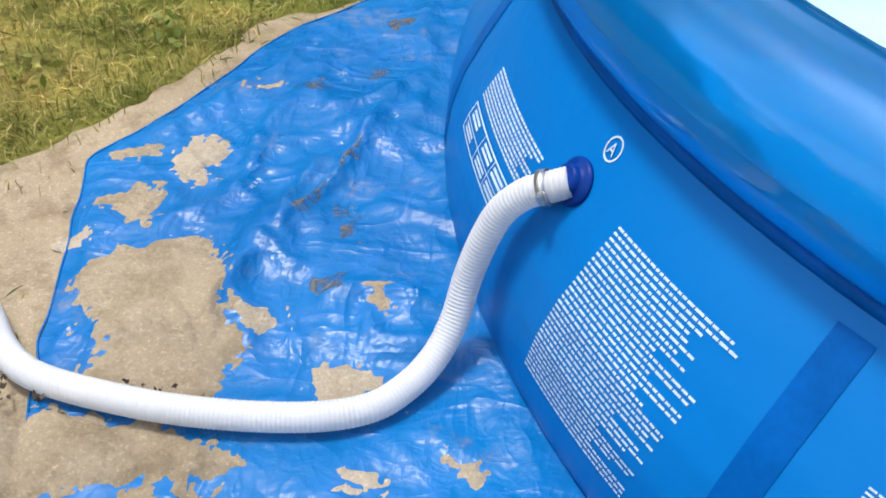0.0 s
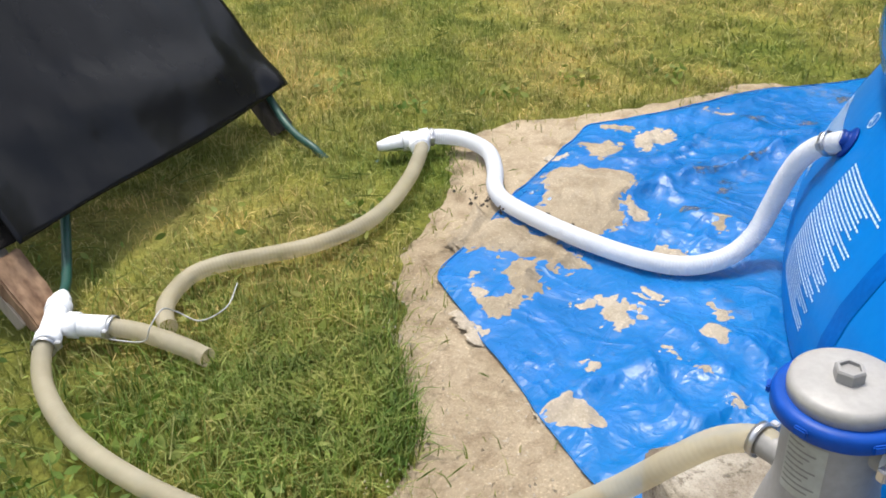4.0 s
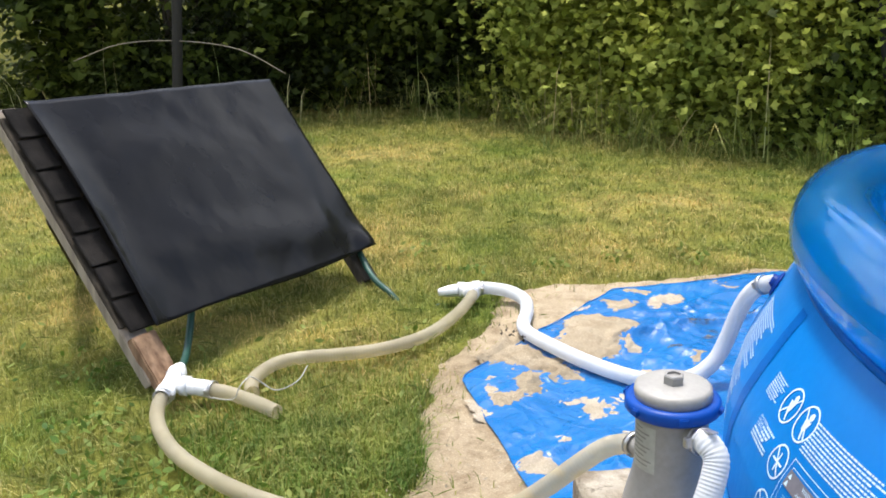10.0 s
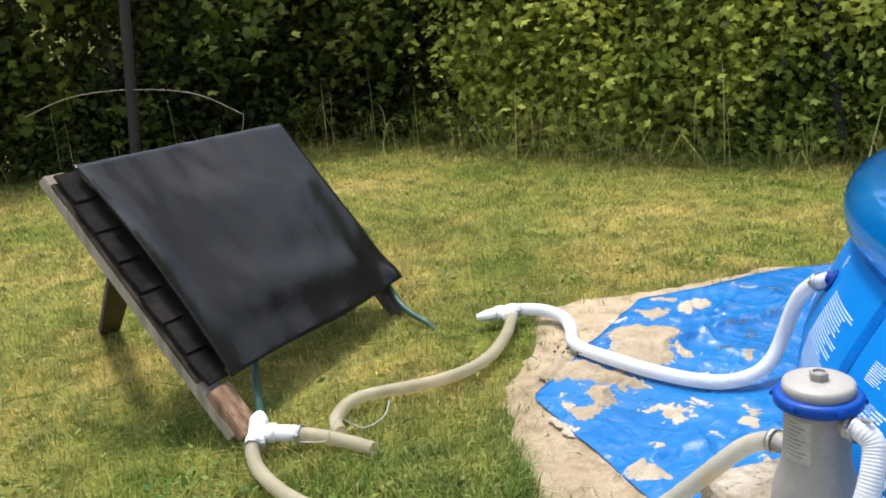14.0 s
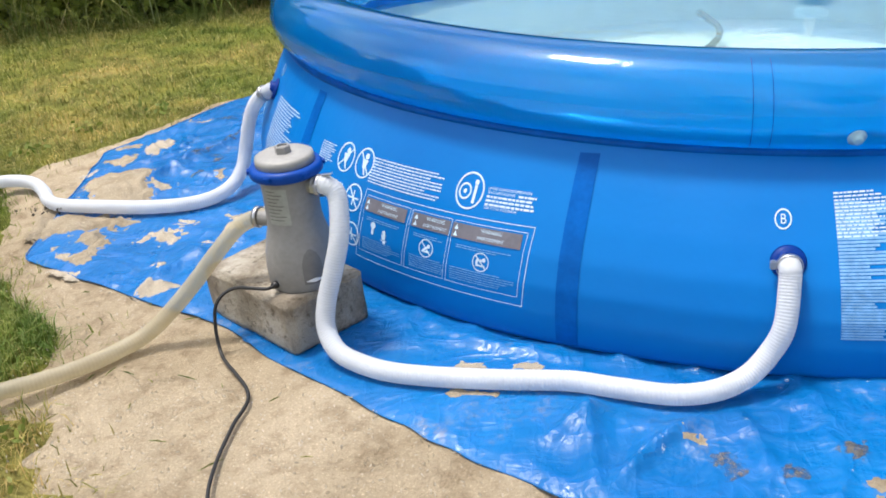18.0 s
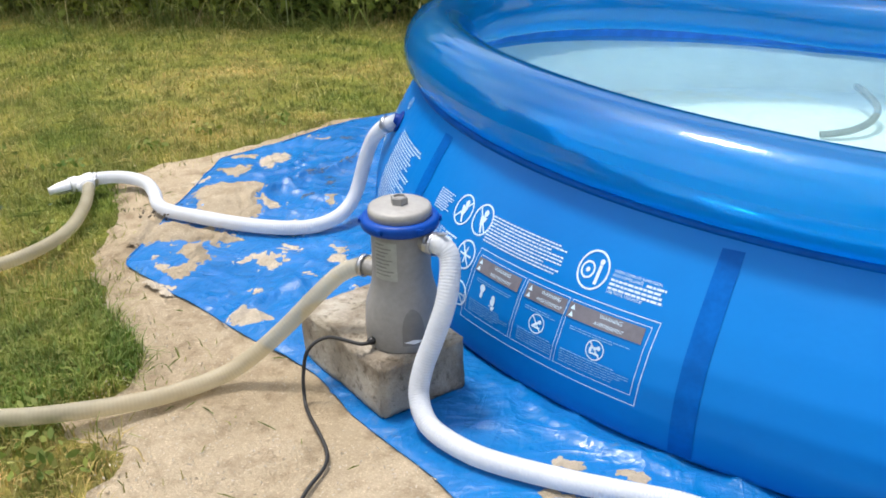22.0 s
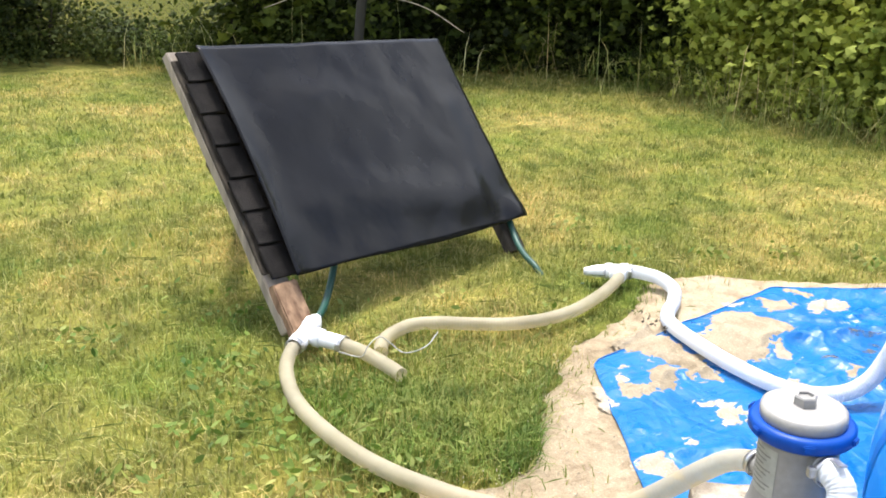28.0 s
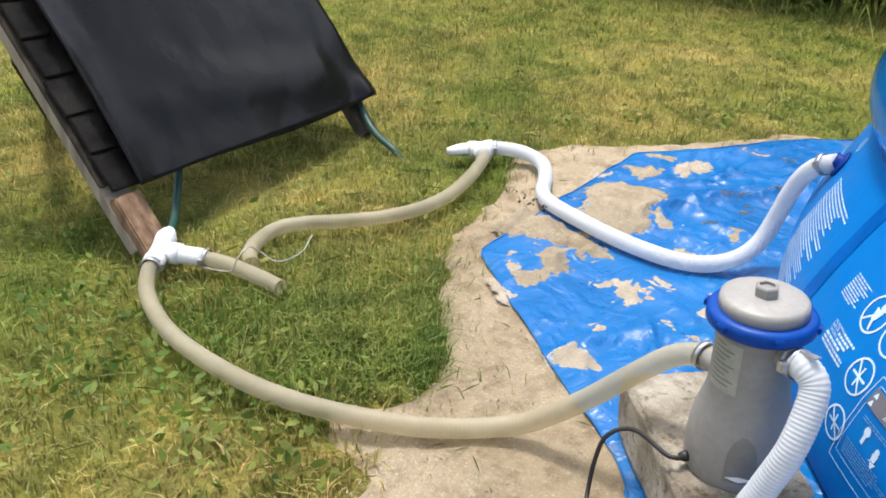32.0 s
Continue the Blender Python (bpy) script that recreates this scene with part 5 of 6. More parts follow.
def slant(u, v, w=0.0):
    """Along the lower edge, up the slope, out of the board."""
    return P_BL + P_U * u + P_V * v + P_N * w


def slant_pose(u, v, w):
    c = slant(u, v, w)
    return Matrix(((P_U.x, P_N.x, P_V.x, c.x), (P_U.y, P_N.y, P_V.y, c.y), (P_U.z, P_N.z, P_V.z, c.z), (0, 0, 0, 1)))


panel = thing("solar_panel", "leaning black solar heating sheet over a shingled wooden board", "solar panel", (-1.4, 0.5, 0))


def sheet_bulge(u, v):
    a, b = u / PW, v / PH
    w = 0.013 + 0.015 * min(1, 5 * a, 6 * (1 - a)) * math.exp(-((b - 0.22 - 0.05 * math.sin(a * 5.0 + 0.4)) / 0.11) ** 2) + 0.010 * math.exp(-((b - 0.62 - 0.1 * math.sin(a * 4)) / 0.12) ** 2 - ((a - 0.35) / 0.25) ** 2) + 0.008 * math.sin(math.pi * b) * math.sin(math.pi * a) + 0.004 * noise.noise((u * 4, v * 4, 1.0)) + 0.003 * noise.noise((u * 9, v * 9, 4.0))
    w += 0.032 * (max(0, 0.12 - a) / 0.12) ** 2 * math.sin(math.pi * min(1, 0.12 + 0.8 * b))
    w += 0.018 * math.exp(-((a - 0.97) / 0.05) ** 2 - ((b - 0.03) / 0.08) ** 2)
    return w


bm = bmesh.new()
NU, NV = 70, 50
grid = [[[bm.verts.new(slant(PW * i / NU, (PH + 0.016) * j / NV - 0.016 + 0.006 * math.sin(i * 0.11) * (j == 0), sheet_bulge(PW * i / NU, PH * j / NV) + s)) for i in range(NU + 1)] for j in range(NV + 1)] for s in (0.0018, 0.0)]
for k, g in enumerate(grid):
    for j in range(NV):
        for i in range(NU):
            q = (g[j][i], g[j][i + 1], g[j + 1][i + 1], g[j + 1][i])
            bm.faces.new(q if k == 0 else q[::-1])
rim = [(j, 0) for j in range(NV)] + [(NV, i) for i in range(NU)] + [(j, NU) for j in range(NV, 0, -1)] + [(0, i) for i in range(NU, 0, -1)]
for (j, i), (j2, i2) in zip(rim, rim[1:] + rim[:1]):
    bm.faces.new((grid[0][j][i], grid[0][j2][i2], grid[1][j2][i2], grid[1][j][i]))
bmesh.ops.recalc_face_normals(bm, faces=bm.faces[:])
sheet_mesh = finish(bm, "black_sheet", SHEET)
sheet_mesh.materials.append(SHEET_EDGE)
for p in sheet_mesh.polygons:
    p.use_smooth = p.area > 1e-4
    p.material_index = 0 if p.area > 1e-4 else 1
part("black_sheet", sheet_mesh, panel, "shiny black rubber sheet with a crease")
part("board", block("board", (PW + 0.03, 0.016, PH - 0.05), WOOD_DARK, slant_pose(PW / 2 - 0.06, PH / 2, -0.03), 0.002), panel, "dark plywood board")
for k in range(7):
    vlen = PH / 7 - 0.004
    m = slant_pose(-0.020 + 0.005 * math.sin(k * 2.3), PH * (k + 0.5) / 7 - 0.004, -0.006) @ pose(0, 0, 0, 3.5, 1.2 * math.sin(k * 2.1), 0)
    part("shingle", block("shingle", (0.092, 0.010, vlen), SHINGLE, m, 0.002, 0.0022, 4), panel, "dark granulated asphalt shingle")
part("rail", block("rail", (0.085, 0.034, PH + 0.17), WOOD_OLD, slant_pose(-0.035, PH / 2 - 0.075, -0.045), 0.003, 0.0012, 6), panel, "weathered grey wooden rail")
part("foot", block("foot", (0.092, 0.030, 0.17), WOOD_RAW, slant_pose(-0.028, -0.10, -0.020), 0.004, 0.004, 6), panel, "split raw orange-brown wooden foot")
part("rail", block("rail", (0.085, 0.034, PH + 0.12), WOOD_DARK, slant_pose(PW - 0.07, PH / 2 - 0.055, -0.045), 0.003, 0.0012, 6), panel, "dark weathered wooden rail")


def stick(name, a, b, wide, thick, mat, label):
    a, b = Vector(a), Vector(b)
    m = Matrix.Translation((a + b) / 2) @ (b - a).to_track_quat("Z", "Y").to_matrix().to_4x4()
    return part(name, block(name, (wide, thick, (b - a).length), mat, m, 0.003, 0.001, 3), panel, label)


for u, foot_xy in ((-0.035, (-2.30, 0.30)), (PW - 0.05, (-2.25, 1.25))):
    a = slant(u, 0.42, -0.06)
    stick("brace", a, (*foot_xy, -0.02), 0.075, 0.032, WOOD_DARK, "dark wooden prop behind the board")


# ---- hedge and fence ----
def leaf_cloud(name, centres, rng, mat, size=(0.03, 0.055), lobes=True):
    """Many small lobed leaves, each a bent fan of its own."""
    n = len(centres)
    ang = np.array([0.0, 0.55, 1.0, 1.5, math.pi - 1.5 + 1.5, 2 * math.pi - 1.5, 2 * math.pi - 1.0, 2 * math.pi - 0.55])
    rad = np.array([1.0, 0.55, 0.95, 0.6, 0.35, 0.6, 0.95, 0.55]) if lobes else np.array([1.0, 0.6, 0.42, 0.36, 0.7, 0.36, 0.42, 0.6])
    s = rng.uniform(size[0], size[1], n)
    x, y = np.cos(ang) * rad, np.sin(ang) * rad
    loc = np.stack([x, y, -0.28 * np.abs(y) - 0.15 * x * x], 1)
    nz = rng.normal(0, 0.55, (n, 3)) + np.array([0.25, -0.3, 0.75])
    nz /= np.linalg.norm(nz, axis=1)[:, None]
    t = rng.normal(0, 1, (n, 3))
    nx = np.cross(t, nz)
    nx /= np.linalg.norm(nx, axis=1)[:, None]
    nyv = np.cross(nz, nx)
    v = centres[:, None] + s[:, None, None] * (loc[None, :, :1] * nx[:, None] + loc[None, :, 1:2] * nyv[:, None] + loc[None, :, 2:] * nz[:, None])
    k = np.arange(n)[:, None] * 8
    f = np.concatenate([k + np.array([[0, 1, 2, 3]]), k + np.array([[0, 3, 4, 5]]), k + np.array([[0, 5, 6, 7]])], 0)
    return raw(name, v.reshape(-1, 3), f, mat, False)


def shrub(x, y, wide, tall, count, mat, rng, label, deep=0.8, size=(0.036, 0.080), low=0.0):
    sh = thing("shrub", label, "shrub", (x, y, -0.02), "hedge shrubs")
    for k in range(4):
        a = rng.uniform(0, 6.28)
        b = (x + 0.1 * math.cos(a), y + 0.1 * math.sin(a), -0.03)
        c = (x + wide * 0.25 * math.cos(a), y + deep * 0.25 * math.sin(a), tall * 0.45)
        d = (x + wide * 0.45 * math.cos(a), y + deep * 0.4 * math.sin(a), tall * rng.uniform(0.7, 0.95))
        part("stem", tube("stem", [b, c, d], 0.02, WOOD_DARK, 0.1, 7, radii=[0.022, 0.014, 0.005]), sh)
    clumps = max(22, count // (150 if low > 0.2 else 100))
    cc = np.stack([rng.normal(0, 0.42, clumps) * wide, rng.normal(0, 0.34, clumps) * deep, low + rng.uniform(0.0, 1.0, clumps) ** 0.9 * (tall - low)], 1)
    per = count // clumps
    pts = np.repeat(cc, per, 0) + rng.normal(0, 1, (clumps * per, 3)) * np.array([0.17, 0.15, 0.14])
    pts[:, 2] = np.abs(pts[:, 2]) + 0.02
    pts[:, :2] += np.array([x, y])
    part("crown", leaf_cloud("crown", pts, rng, mat, size), sh)
    return sh


rng = np.random.default_rng(11)
GREEN_S, PALE_S, DEEP_S = "dense green lobed-leaf vine shrub on the fence", "paler yellow-green leafy bush in the hedge", "dark green shrub behind the hedge, shade put into its leaf colour"
VINE, BUSH, DEEP = (LEAF, GREEN_S, (0.035, 0.085)), (LEAF_Y, PALE_S, (0.024, 0.055)), (LEAF_SHADE, DEEP_S, (0.035, 0.08))
for x, y, wide, tall, count, (mat, label, size), low in [
        (-6.3, 1.72, 0.36, 2.1, 3600, VINE, 0.05), (-6.1, 2.15, 0.4, 2.2, 3000, VINE, 0.1), (-5.85, 2.6, 0.6, 2.3, 4600, VINE, 0.21), (-5.55, 3.4, 0.7, 2.3, 4600, VINE, 0.3), (-5.0, 4.15, 0.75, 2.2, 5000, VINE, 0.35), (-4.2, 4.5, 0.7, 2.1, 4300, VINE, 0.35),
        (-3.35, 4.45, 0.75, 1.75, 9500, BUSH, 0.1), (-2.6, 4.5, 0.75, 1.7, 10500, BUSH, 0.0), (-1.8, 4.55, 0.8, 1.7, 10500, BUSH, 0.05), (-0.9, 4.75, 0.8, 1.7, 9000, BUSH, 0.05), (0.0, 4.95, 0.8, 1.7, 7000, BUSH, 0.05), (0.9, 5.15, 0.9, 1.8, 5000, VINE, 0.1), (1.8, 5.4, 1.0, 1.9, 4000, VINE, 0.1),
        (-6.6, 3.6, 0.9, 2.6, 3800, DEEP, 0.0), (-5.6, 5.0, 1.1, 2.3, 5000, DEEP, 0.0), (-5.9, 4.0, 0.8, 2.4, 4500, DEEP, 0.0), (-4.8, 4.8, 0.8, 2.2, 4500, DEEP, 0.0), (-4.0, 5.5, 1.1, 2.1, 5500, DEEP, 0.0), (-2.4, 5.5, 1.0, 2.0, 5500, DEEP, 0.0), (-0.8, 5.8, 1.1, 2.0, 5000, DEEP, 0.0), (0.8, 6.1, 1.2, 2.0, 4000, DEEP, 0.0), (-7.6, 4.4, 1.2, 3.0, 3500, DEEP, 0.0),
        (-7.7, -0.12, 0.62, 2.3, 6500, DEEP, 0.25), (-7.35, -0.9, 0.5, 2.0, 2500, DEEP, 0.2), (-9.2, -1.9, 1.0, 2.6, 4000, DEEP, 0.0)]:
    shrub(x, y, wide, tall, count, mat, rng, label, 0.75, size, low)

# unseen tall trees added round about to block sky light and darken reflections
for x, y, tall, wide in [(-6.5, 8.0, 4.2, 1.8), (-3.2, 8.6, 3.2, 2.0), (0.2, 9.0, 3.1, 2.0), (3.6, 8.4, 3.4, 2.0), (6.8, 5.5, 4.0, 1.8), (7.8, 1.5, 4.0, 1.8), (7.6, -3.0, 4.0, 1.8), (4.6, -7.0, 4.0, 1.8), (0.8, -8.0, 4.0, 1.8)]:
    tr = shrub(x, y, wide, tall, 4200, LEAF_SHADE, rng, "unseen tall dark leafy tree added to block sky light", 1.4, (0.09, 0.17), 0.5)
    tr.name = "tree"
    tagged(tr, "unseen tall dark leafy tree added to block sky light", "tree", "garden trees")

LOW = [(-7.8, -0.3, 0.6, 0), (-7.35, 0.1, 0.5, 0), (-7.0, 0.6, 0.2, 0), (-6.5, 1.2, 0.18, 1), (-6.05, 1.75, 0.45, 0), (-5.7, 2.4, 0.6, 0), (-5.45, 3.15, 0.5, 0), (-5.2, 3.5, 0.6, 1), (-4.85, 3.8, 0.65, 0), (-4.45, 3.95, 0.5, 0), (-4.0, 4.2, 0.4, 1), (-3.2, 4.05, 0.75, 2), (-2.7, 4.1, 0.8, 2), (-2.15, 4.15, 0.7, 2),
       (-1.6, 4.3, 0.8, 2), (-1.0, 4.4, 0.7, 1), (-0.4, 4.55, 0.8, 2), (0.4, 4.75, 0.7, 1), (1.2, 4.95, 0.7, 0)]
for x, y, tall, kind in LOW:
    shrub(x - 0.12, y + 0.22, 0.5, tall, 2900, (WEED_D if x < -6 else LEAF_SHADE, LEAF, LEAF_Y)[kind], rng, "low green undergrowth at the foot of the hedge", 0.4, (0.014, 0.036) if x < -6 else (0.022, 0.055))

fence = thing("wire_fence", "chain-link fence on dark posts behind the shrubs", "fence", (-5.75, 2.45, 0))
FENCE_LINE = [(-10.5, -3.0), (-7.6, 0.6), (-5.7, 2.4), (-5.05, 3.85), (-3.6, 4.35)]
for (x, y) in [(-4.95, 2.05), (-1.25, 4.42)]:
    part("post", tube("post", [(x, y, -0.1), (x + 0.05, y + 0.10, 1.1), (x + 0.10, y + 0.2, 2.4)], 0.036, POST, 0.2, 10), fence, "dark round fence post")
part("brace_post", tube("brace_post", [(-1.22, 4.45, 1.5), (-0.98, 4.38, 0.6), (-0.85, 4.33, 0.0)], 0.03, POST, 0.2, 8), fence, "slanting brace of the fence post")
part("rail_plank", block("rail_plank", (0.95, 0.05, 0.09), POST, pose(-6.95, -0.02, 0.905, 0, 1.5, 80), 0.004), fence, "old dark plank rail")
wv, wf = [], []
for (x0, y0), (x1, y1) in zip(FENCE_LINE, FENCE_LINE[1:]):
    ln = math.hypot(x1 - x0, y1 - y0)
    d = np.array([(x1 - x0) / ln, (y1 - y0) / ln, 0])
    nrm = np.array([-d[1], d[0], 0])
    H = 1.9
    for s in (1, -1):
        for k in np.arange(-H if s > 0 else 0, ln if s > 0 else ln + H, 0.12):
            a, b = max(0, k), min(ln, k + H) if s > 0 else 0
            if s > 0:
                p0, p1 = (a, a - k), (b, b - k)
            else:
                a, b = max(0, k - H), min(ln, k)
                p0, p1 = (a, k - a), (b, k - b)
            if b - a < 0.02:
                continue
            q0 = np.array([x0, y0, 0]) + d * p0[0] + np.array([0, 0, p0[1]])
            q1 = np.array([x0, y0, 0]) + d * p1[0] + np.array([0, 0, p1[1]])
            i = len(wv)
            e = np.array([0, 0, 0.0025])
            wv += [q0 - e, q0 + e, q1 + e, q1 - e, q0 + nrm * 0.003, q1 + nrm * 0.003]
            wf += [(i, i + 3, i + 2, i + 1), (i + 1, i + 2, i + 5, i + 4), (i, i + 4, i + 5, i + 3)]
tagged(part("mesh", raw("mesh", wv, wf, FENCE), fence, "woven wire mesh"), kind="stuff")
bram = thing("bramble", "long thin arching bramble stem over the panel", "bramble", (-4.5, 2.5, 0))
part("stem", tube("stem", [(-5.46, 1.58, 0.52), (-5.2, 1.82, 0.63), (-4.9, 2.1, 0.645), (-4.6, 2.4, 0.58), (-4.4, 2.65, 0.40)], 0.0035, WOOD_OLD, 0.05, 6), bram)


# ---- grass ----
def blades(name, xy, rng, mat, tall, wide, lean=0.5, base=-0.025):
    """Bent grass blades, each one island."""
    n = len(xy)
    h, w = rng.uniform(*tall, n), rng.uniform(*wide, n)
    a = rng.uniform(0, 2 * math.pi, n)
    side = np.stack([np.cos(a), np.sin(a), np.zeros(n)], 1)
    b = a + rng.normal(math.pi / 2, 0.5, n)
    to = np.stack([np.cos(b), np.sin(b), np.zeros(n)], 1) * np.abs(rng.normal(0, lean, n))[:, None] * h[:, None]
    p = np.c_[xy, np.full(n, base)]
    up = np.array([0, 0, 1.0])
    v = np.stack([p - side * w[:, None], p + side * w[:, None],
                  p + to * 0.35 + up * (h * 0.6)[:, None] - side * (w * 0.8)[:, None], p + to * 0.35 + up * (h * 0.6)[:, None] + side * (w * 0.8)[:, None],
                  p + to + up * (h * np.clip(1 - 0.25 * np.linalg.norm(to, axis=1) / h, 0.4, 1))[:, None]], 1)
    k = np.arange(n)[:, None] * 5
    f = np.concatenate([k + np.array([[0, 1, 3]]), k + np.array([[0, 3, 2]]), k + np.array([[2, 3, 4]])], 0)
    return raw(name, v.reshape(-1, 3), f, mat, False)


def scatter(rng, n, x0, x1, y0, y1):
    return np.stack([rng.uniform(x0, x1, n), rng.uniform(y0, y1, n)], 1)


def on_lawn(p, slip=0.02):
    _, d = nearest(SAND_EDGE[::3], p)
    ins = inside(SAND_EDGE, p)
    return ~ins | (d < slip)


rng = np.random.default_rng(5)
near = scatter(rng, 95000, -2.6, 0.4, -1.6, 2.2)
near = near[on_lawn(near, 0.03)]
keepn = rng.random(len(near)) < np.clip(0.75 + 0.5 * hills(near, 3.0, 9.0), 0.2, 1)
mid = scatter(rng, 95000, -6.5, 0.5, -1.5, 4.3)
mid = mid[on_lawn(mid) & ~((mid[:, 0] > -2.6) & (mid[:, 1] < 2.2))]
tagged(new("lawn_grass", blades("lawn_grass", near[keepn], rng, BLADE, (0.018, 0.045), (0.0011, 0.0022), 1.1)), "short mown lawn grass, green and straw", "grass", kind="stuff")
tagged(new("far_lawn_grass", blades("far_lawn_grass", mid, rng, BLADE, (0.016, 0.042), (0.0018, 0.0036), 1.2)), "short mown lawn grass further off", "grass", kind="stuff")
tuft = rng.normal(0, 1, (9000, 2)) * np.array([0.22, 0.17]) + np.array([-0.42, 0.22])
tuft = tuft[on_lawn(tuft, 0.03)]
tagged(new("thick_grass", blades("thick_grass", tuft, rng, WEED, (0.03, 0.075), (0.0010, 0.0020), 0.9)), "thicker fresh green grass beside the sand", "grass", kind="stuff")
edge_pts = [(-5.9, 1.3), (-5.1, 2.6), (-4.4, 3.35), (-3.6, 3.6), (-2.7, 3.8), (-1.7, 4.0), (-0.8, 4.2), (0.4, 4.5)]
tufts = []
for a, b in zip(edge_pts, edge_pts[1:]):
    for _ in range(5):
        u = rng.random()
        c = np.array(a) * (1 - u) + np.array(b) * u + rng.normal(0, 0.17, 2)
        tufts.append(rng.normal(0, rng.uniform(0.03, 0.12), (int(rng.integers(14, 46)), 2)) + c)
tl = np.concatenate(tufts)
arch = []
for x, y, much in [(-3.95, 3.95, 75), (-3.7, 4.0, 60), (-3.45, 3.85, 40), (-3.0, 3.75, 60), (-2.65, 3.85, 45), (-2.2, 3.75, 65), (-1.9, 3.8, 35), (-1.5, 3.85, 50), (-1.0, 3.95, 45), (-0.5, 4.05, 40), (-5.0, 2.9, 25), (-4.7, 3.4, 25), (-4.3, 3.75, 30), (-6.6, 0.95, 30), (-6.9, 0.75, 30), (-6.3, 1.3, 30), (-7.1, 0.95, 40), (-6.7, 1.45, 40), (-7.3, 0.6, 30), (-7.5, 1.1, 40)]:
    arch.append(rng.normal(0, 0.07, (int(much * 1.0), 2)) + np.array([x, y]))
tagged(new("arching_grass", blades("arching_grass", np.concatenate(arch), rng, STRAW, (0.2, 0.52), (0.0014, 0.0030), 1.7)), "long arching grass tufts leaning out of the hedge", "grass", kind="stuff")
tagged(new("tall_grass", blades("tall_grass", tl, rng, STRAW, (0.04, 0.22), (0.0014, 0.003), 1.5)), "tall unmown grass and straw at the foot of the hedge", "grass", kind="stuff")
st = np.concatenate([rng.normal(0, 0.16, (5, 2)) + c for c in [(-5.3, 2.0), (-5.0, 2.5), (-4.8, 2.95), (-4.5, 3.3), (-4.1, 3.6), (-3.5, 3.75), (-2.9, 3.8), (-2.2, 3.85), (-1.4, 3.95), (-0.6, 4.1), (-5.9, 1.5), (-6.4, 1.0)]])
tagged(new("seed_stalks", blades("seed_stalks", st, rng, SEED, (0.3, 0.8), (0.0022, 0.004), 0.6)), "pale dry seed stalks standing before the hedge", "grass", kind="stuff")
wd = np.concatenate([rng.normal(0, 1, (230, 2)) * np.array([0.28, 0.12]) + np.array([-0.32, -0.22]), rng.normal(0, 1, (60, 2)) * np.array([0.15, 0.1]) + np.array([-0.75, -0.25]), rng.normal(0, 1, (50, 2)) * np.array([0.2, 0.2]) + np.array([-0.35, 0.15]), scatter(rng, 260, -2.2, 0.0, -1.2, 0.6)]
                    + [rng.normal(0, 0.045, (26, 2)) + c for c in [(-0.62, -0.42), (-0.95, -0.3), (-0.28, -0.33), (-1.25, -0.12), (-1.5, 0.15), (-0.12, -0.22), (-0.5, -0.62), (-0.35, 0.32), (-1.15, 1.35), (-0.95, 1.62), (-1.5, 1.4), (-1.3, -0.55), (-0.8, 0.75), (-0.62, 2.05), (-0.85, 1.85)]])
wd = wd[on_lawn(wd, 0.02)]
tagged(new("weed_leaves", leaf_cloud("weed_leaves", np.c_[wd, rng.uniform(0.0, 0.022, len(wd))], rng, WEED, (0.010, 0.022), False)), "small broad weed leaves in the lawn", "weeds", kind="stuff")
sp = scatter(rng, 42000, -1.1, 0.4, -0.9, 2.5)
_, dd = nearest(SAND_EDGE[::3], sp)
sp = sp[inside(SAND_EDGE, sp) & ~inside(TARP_EDGE[::2], sp) & (rng.random(len(sp)) < 0.5 * np.exp(-dd / 0.075) * np.clip(0.6 + 1.4 * hills(sp, 6.0, 41.0), 0, 1.3))]
tagged(new("edge_grass", blades("edge_grass", sp, rng, BLADE, (0.015, 0.045), (0.0009, 0.0018), 1.0, -0.012)), "thin grass creeping onto the sand", "grass", kind="stuff")


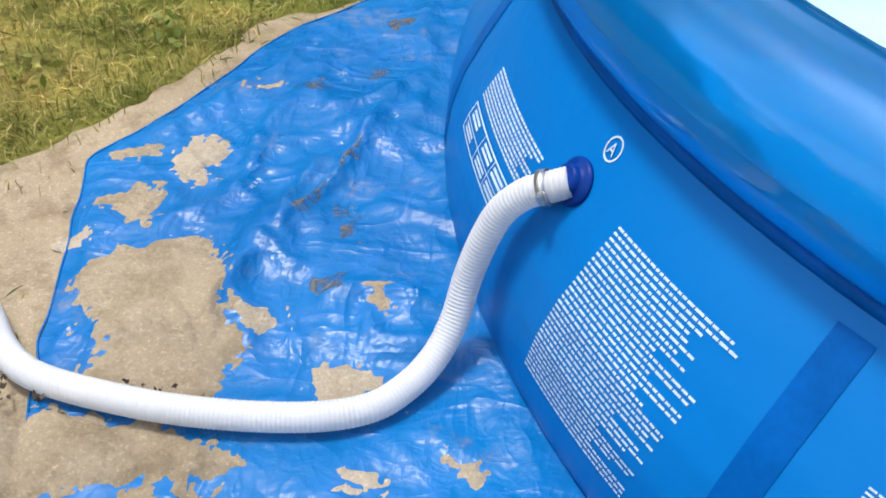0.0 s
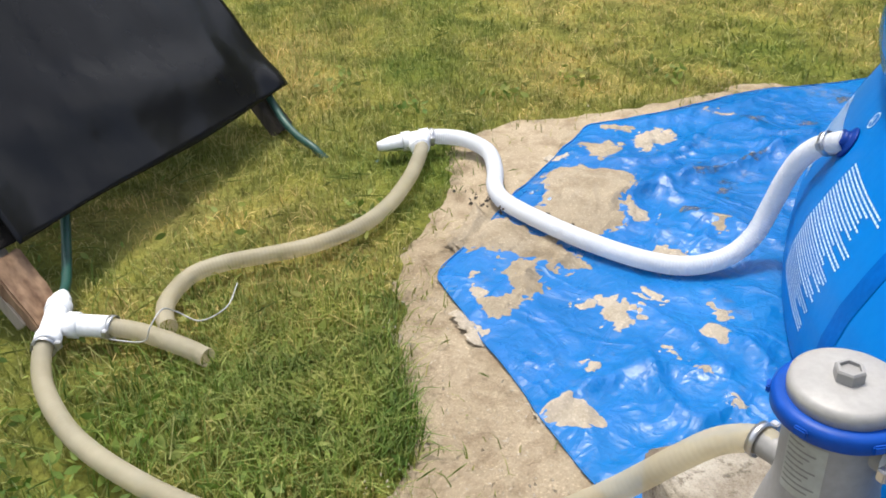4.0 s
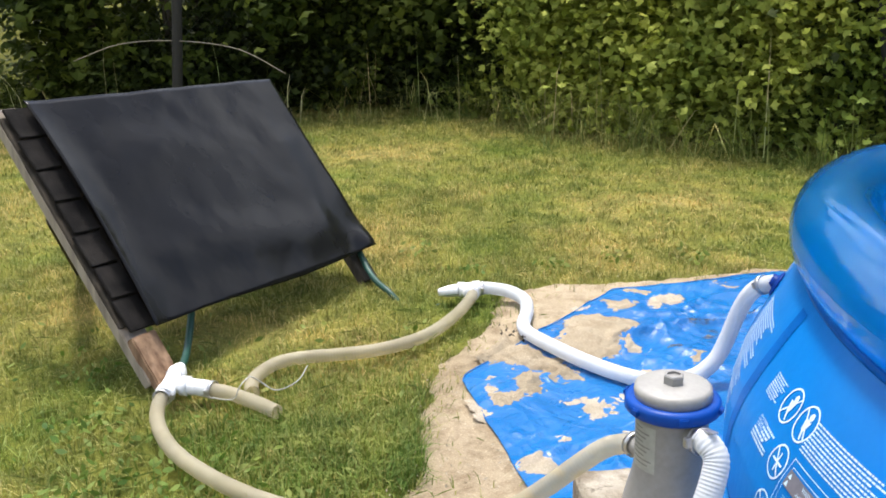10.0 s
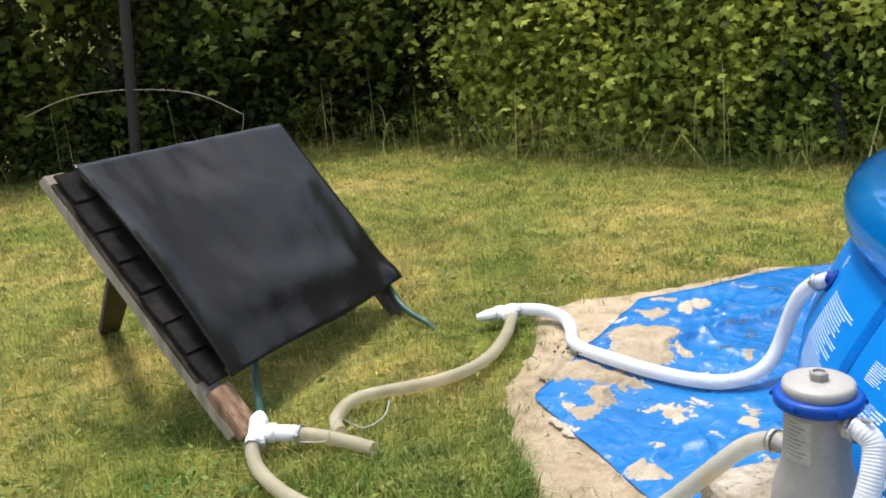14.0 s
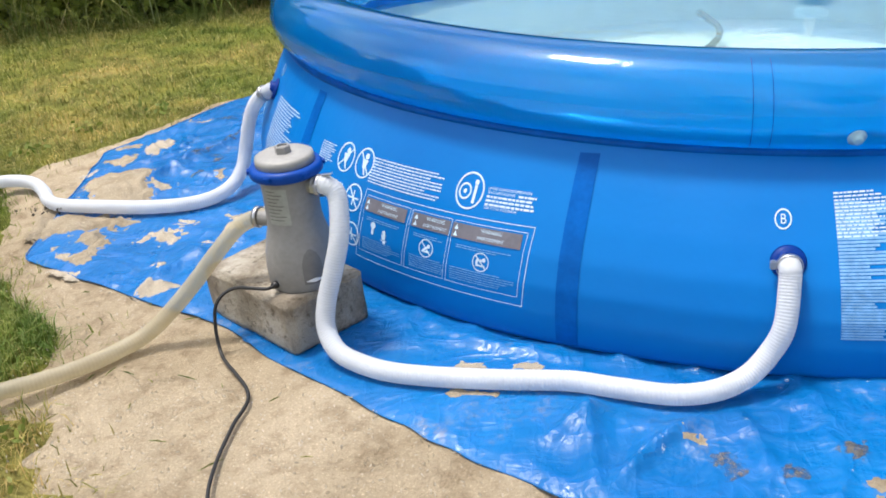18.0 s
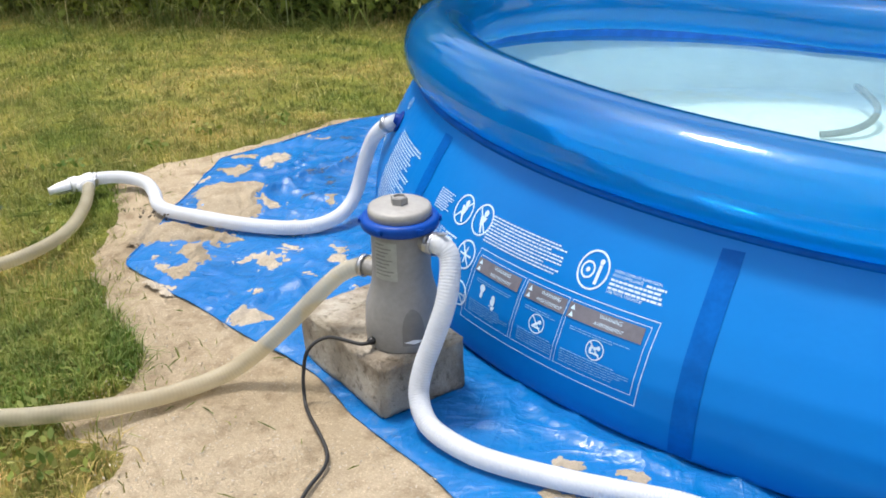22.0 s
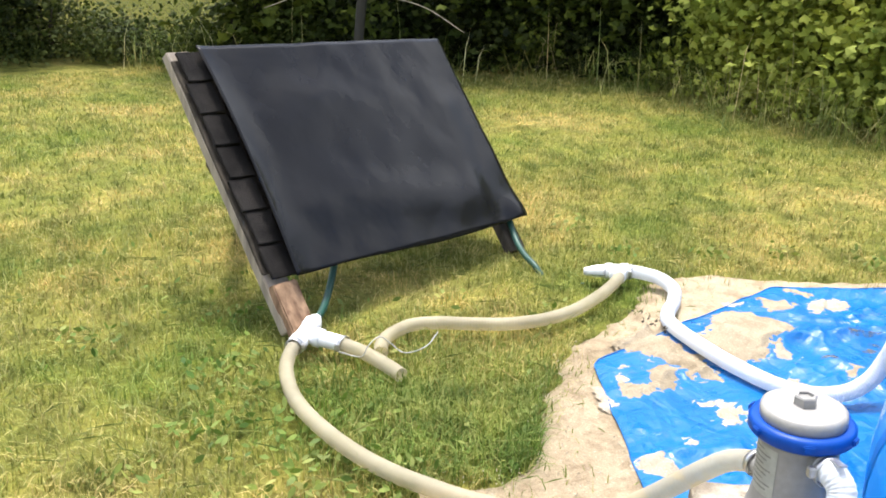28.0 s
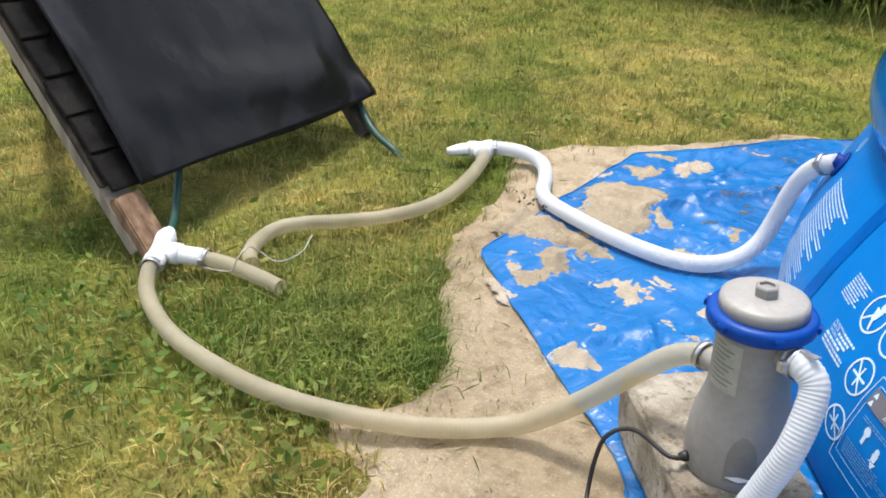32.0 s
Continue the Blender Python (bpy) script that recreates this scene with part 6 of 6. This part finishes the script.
def litter(name, xy, rng, mat, long, z=0.0):
    """Dry stalks lying about."""
    n = len(xy)
    a, h = rng.uniform(0, math.pi, n), rng.uniform(*long, n)
    d = np.stack([np.cos(a), np.sin(a), rng.normal(0, 0.08, n)], 1) * h[:, None]
    s = np.stack([-np.sin(a), np.cos(a), np.zeros(n)], 1) * 0.0010
    p = np.c_[xy, np.full(n, z)]
    u = np.array([0, 0, 0.0016])
    v = np.stack([p - d - s, p - d + s, p + u * 2, p + d + s, p + d - s, p + u * 3 + d * 0.3], 1)
    k = np.arange(n)[:, None] * 6
    f = np.concatenate([k + np.array([[0, 1, 2]]), k + np.array([[2, 3, 4]]), k + np.array([[1, 3, 2]]), k + np.array([[0, 2, 4]])], 0)
    return raw(name, v.reshape(-1, 3), f, mat, False)


lt = scatter(rng, 900, -1.0, 0.7, -0.9, 2.5)
_, dd = nearest(SAND_EDGE[::3], lt)
lt = lt[inside(SAND_EDGE, lt) & ~inside(TARP_EDGE[::2], lt) & (rng.random(len(lt)) < 0.15 + 0.85 * np.exp(-dd / 0.08))]
tagged(new("dry_litter", litter("dry_litter", lt, rng, STRAW, (0.008, 0.028), 0.002)), "scattered dry grass stalks on the sand", "litter", kind="stuff")
lw = scatter(rng, 700, -2.4, 0.1, -1.3, 2.0)
lw = lw[on_lawn(lw, 0.0)]
tagged(new("lawn_straw", litter("lawn_straw", lw, rng, STRAW, (0.02, 0.06), 0.02)), "pale dry straws lying in the lawn", "litter", kind="stuff")
pb = np.concatenate([scatter(rng, 900, -0.9, 1.4, -0.9, 2.4), scatter(rng, 3600, 0.0, 1.4, -0.95, 0.0), scatter(rng, 900, -0.6, 0.3, 0.0, 0.7)])
pb = pb[inside(SAND_EDGE, pb) & ~inside(TARP_EDGE[::2], pb)]
tagged(new("gravel", leaf_cloud("gravel", np.c_[pb, rng.uniform(0.0, 0.003, len(pb))], rng, SAND_PALE, (0.002, 0.006), False)), "small pale pebbles in the sand", "gravel", kind="stuff")
clods = rng.normal(0, 1, (90, 2)) * np.array([0.10, 0.012]) + np.array([-0.45, 0.965])
tagged(new("soil_crumbs", leaf_cloud("soil_crumbs", np.c_[clods, rng.uniform(0.012, 0.036, len(clods))], rng, WOOD_DARK, (0.003, 0.009), True)), "dark soil crumbs clinging along the white hose", "soil", kind="stuff")
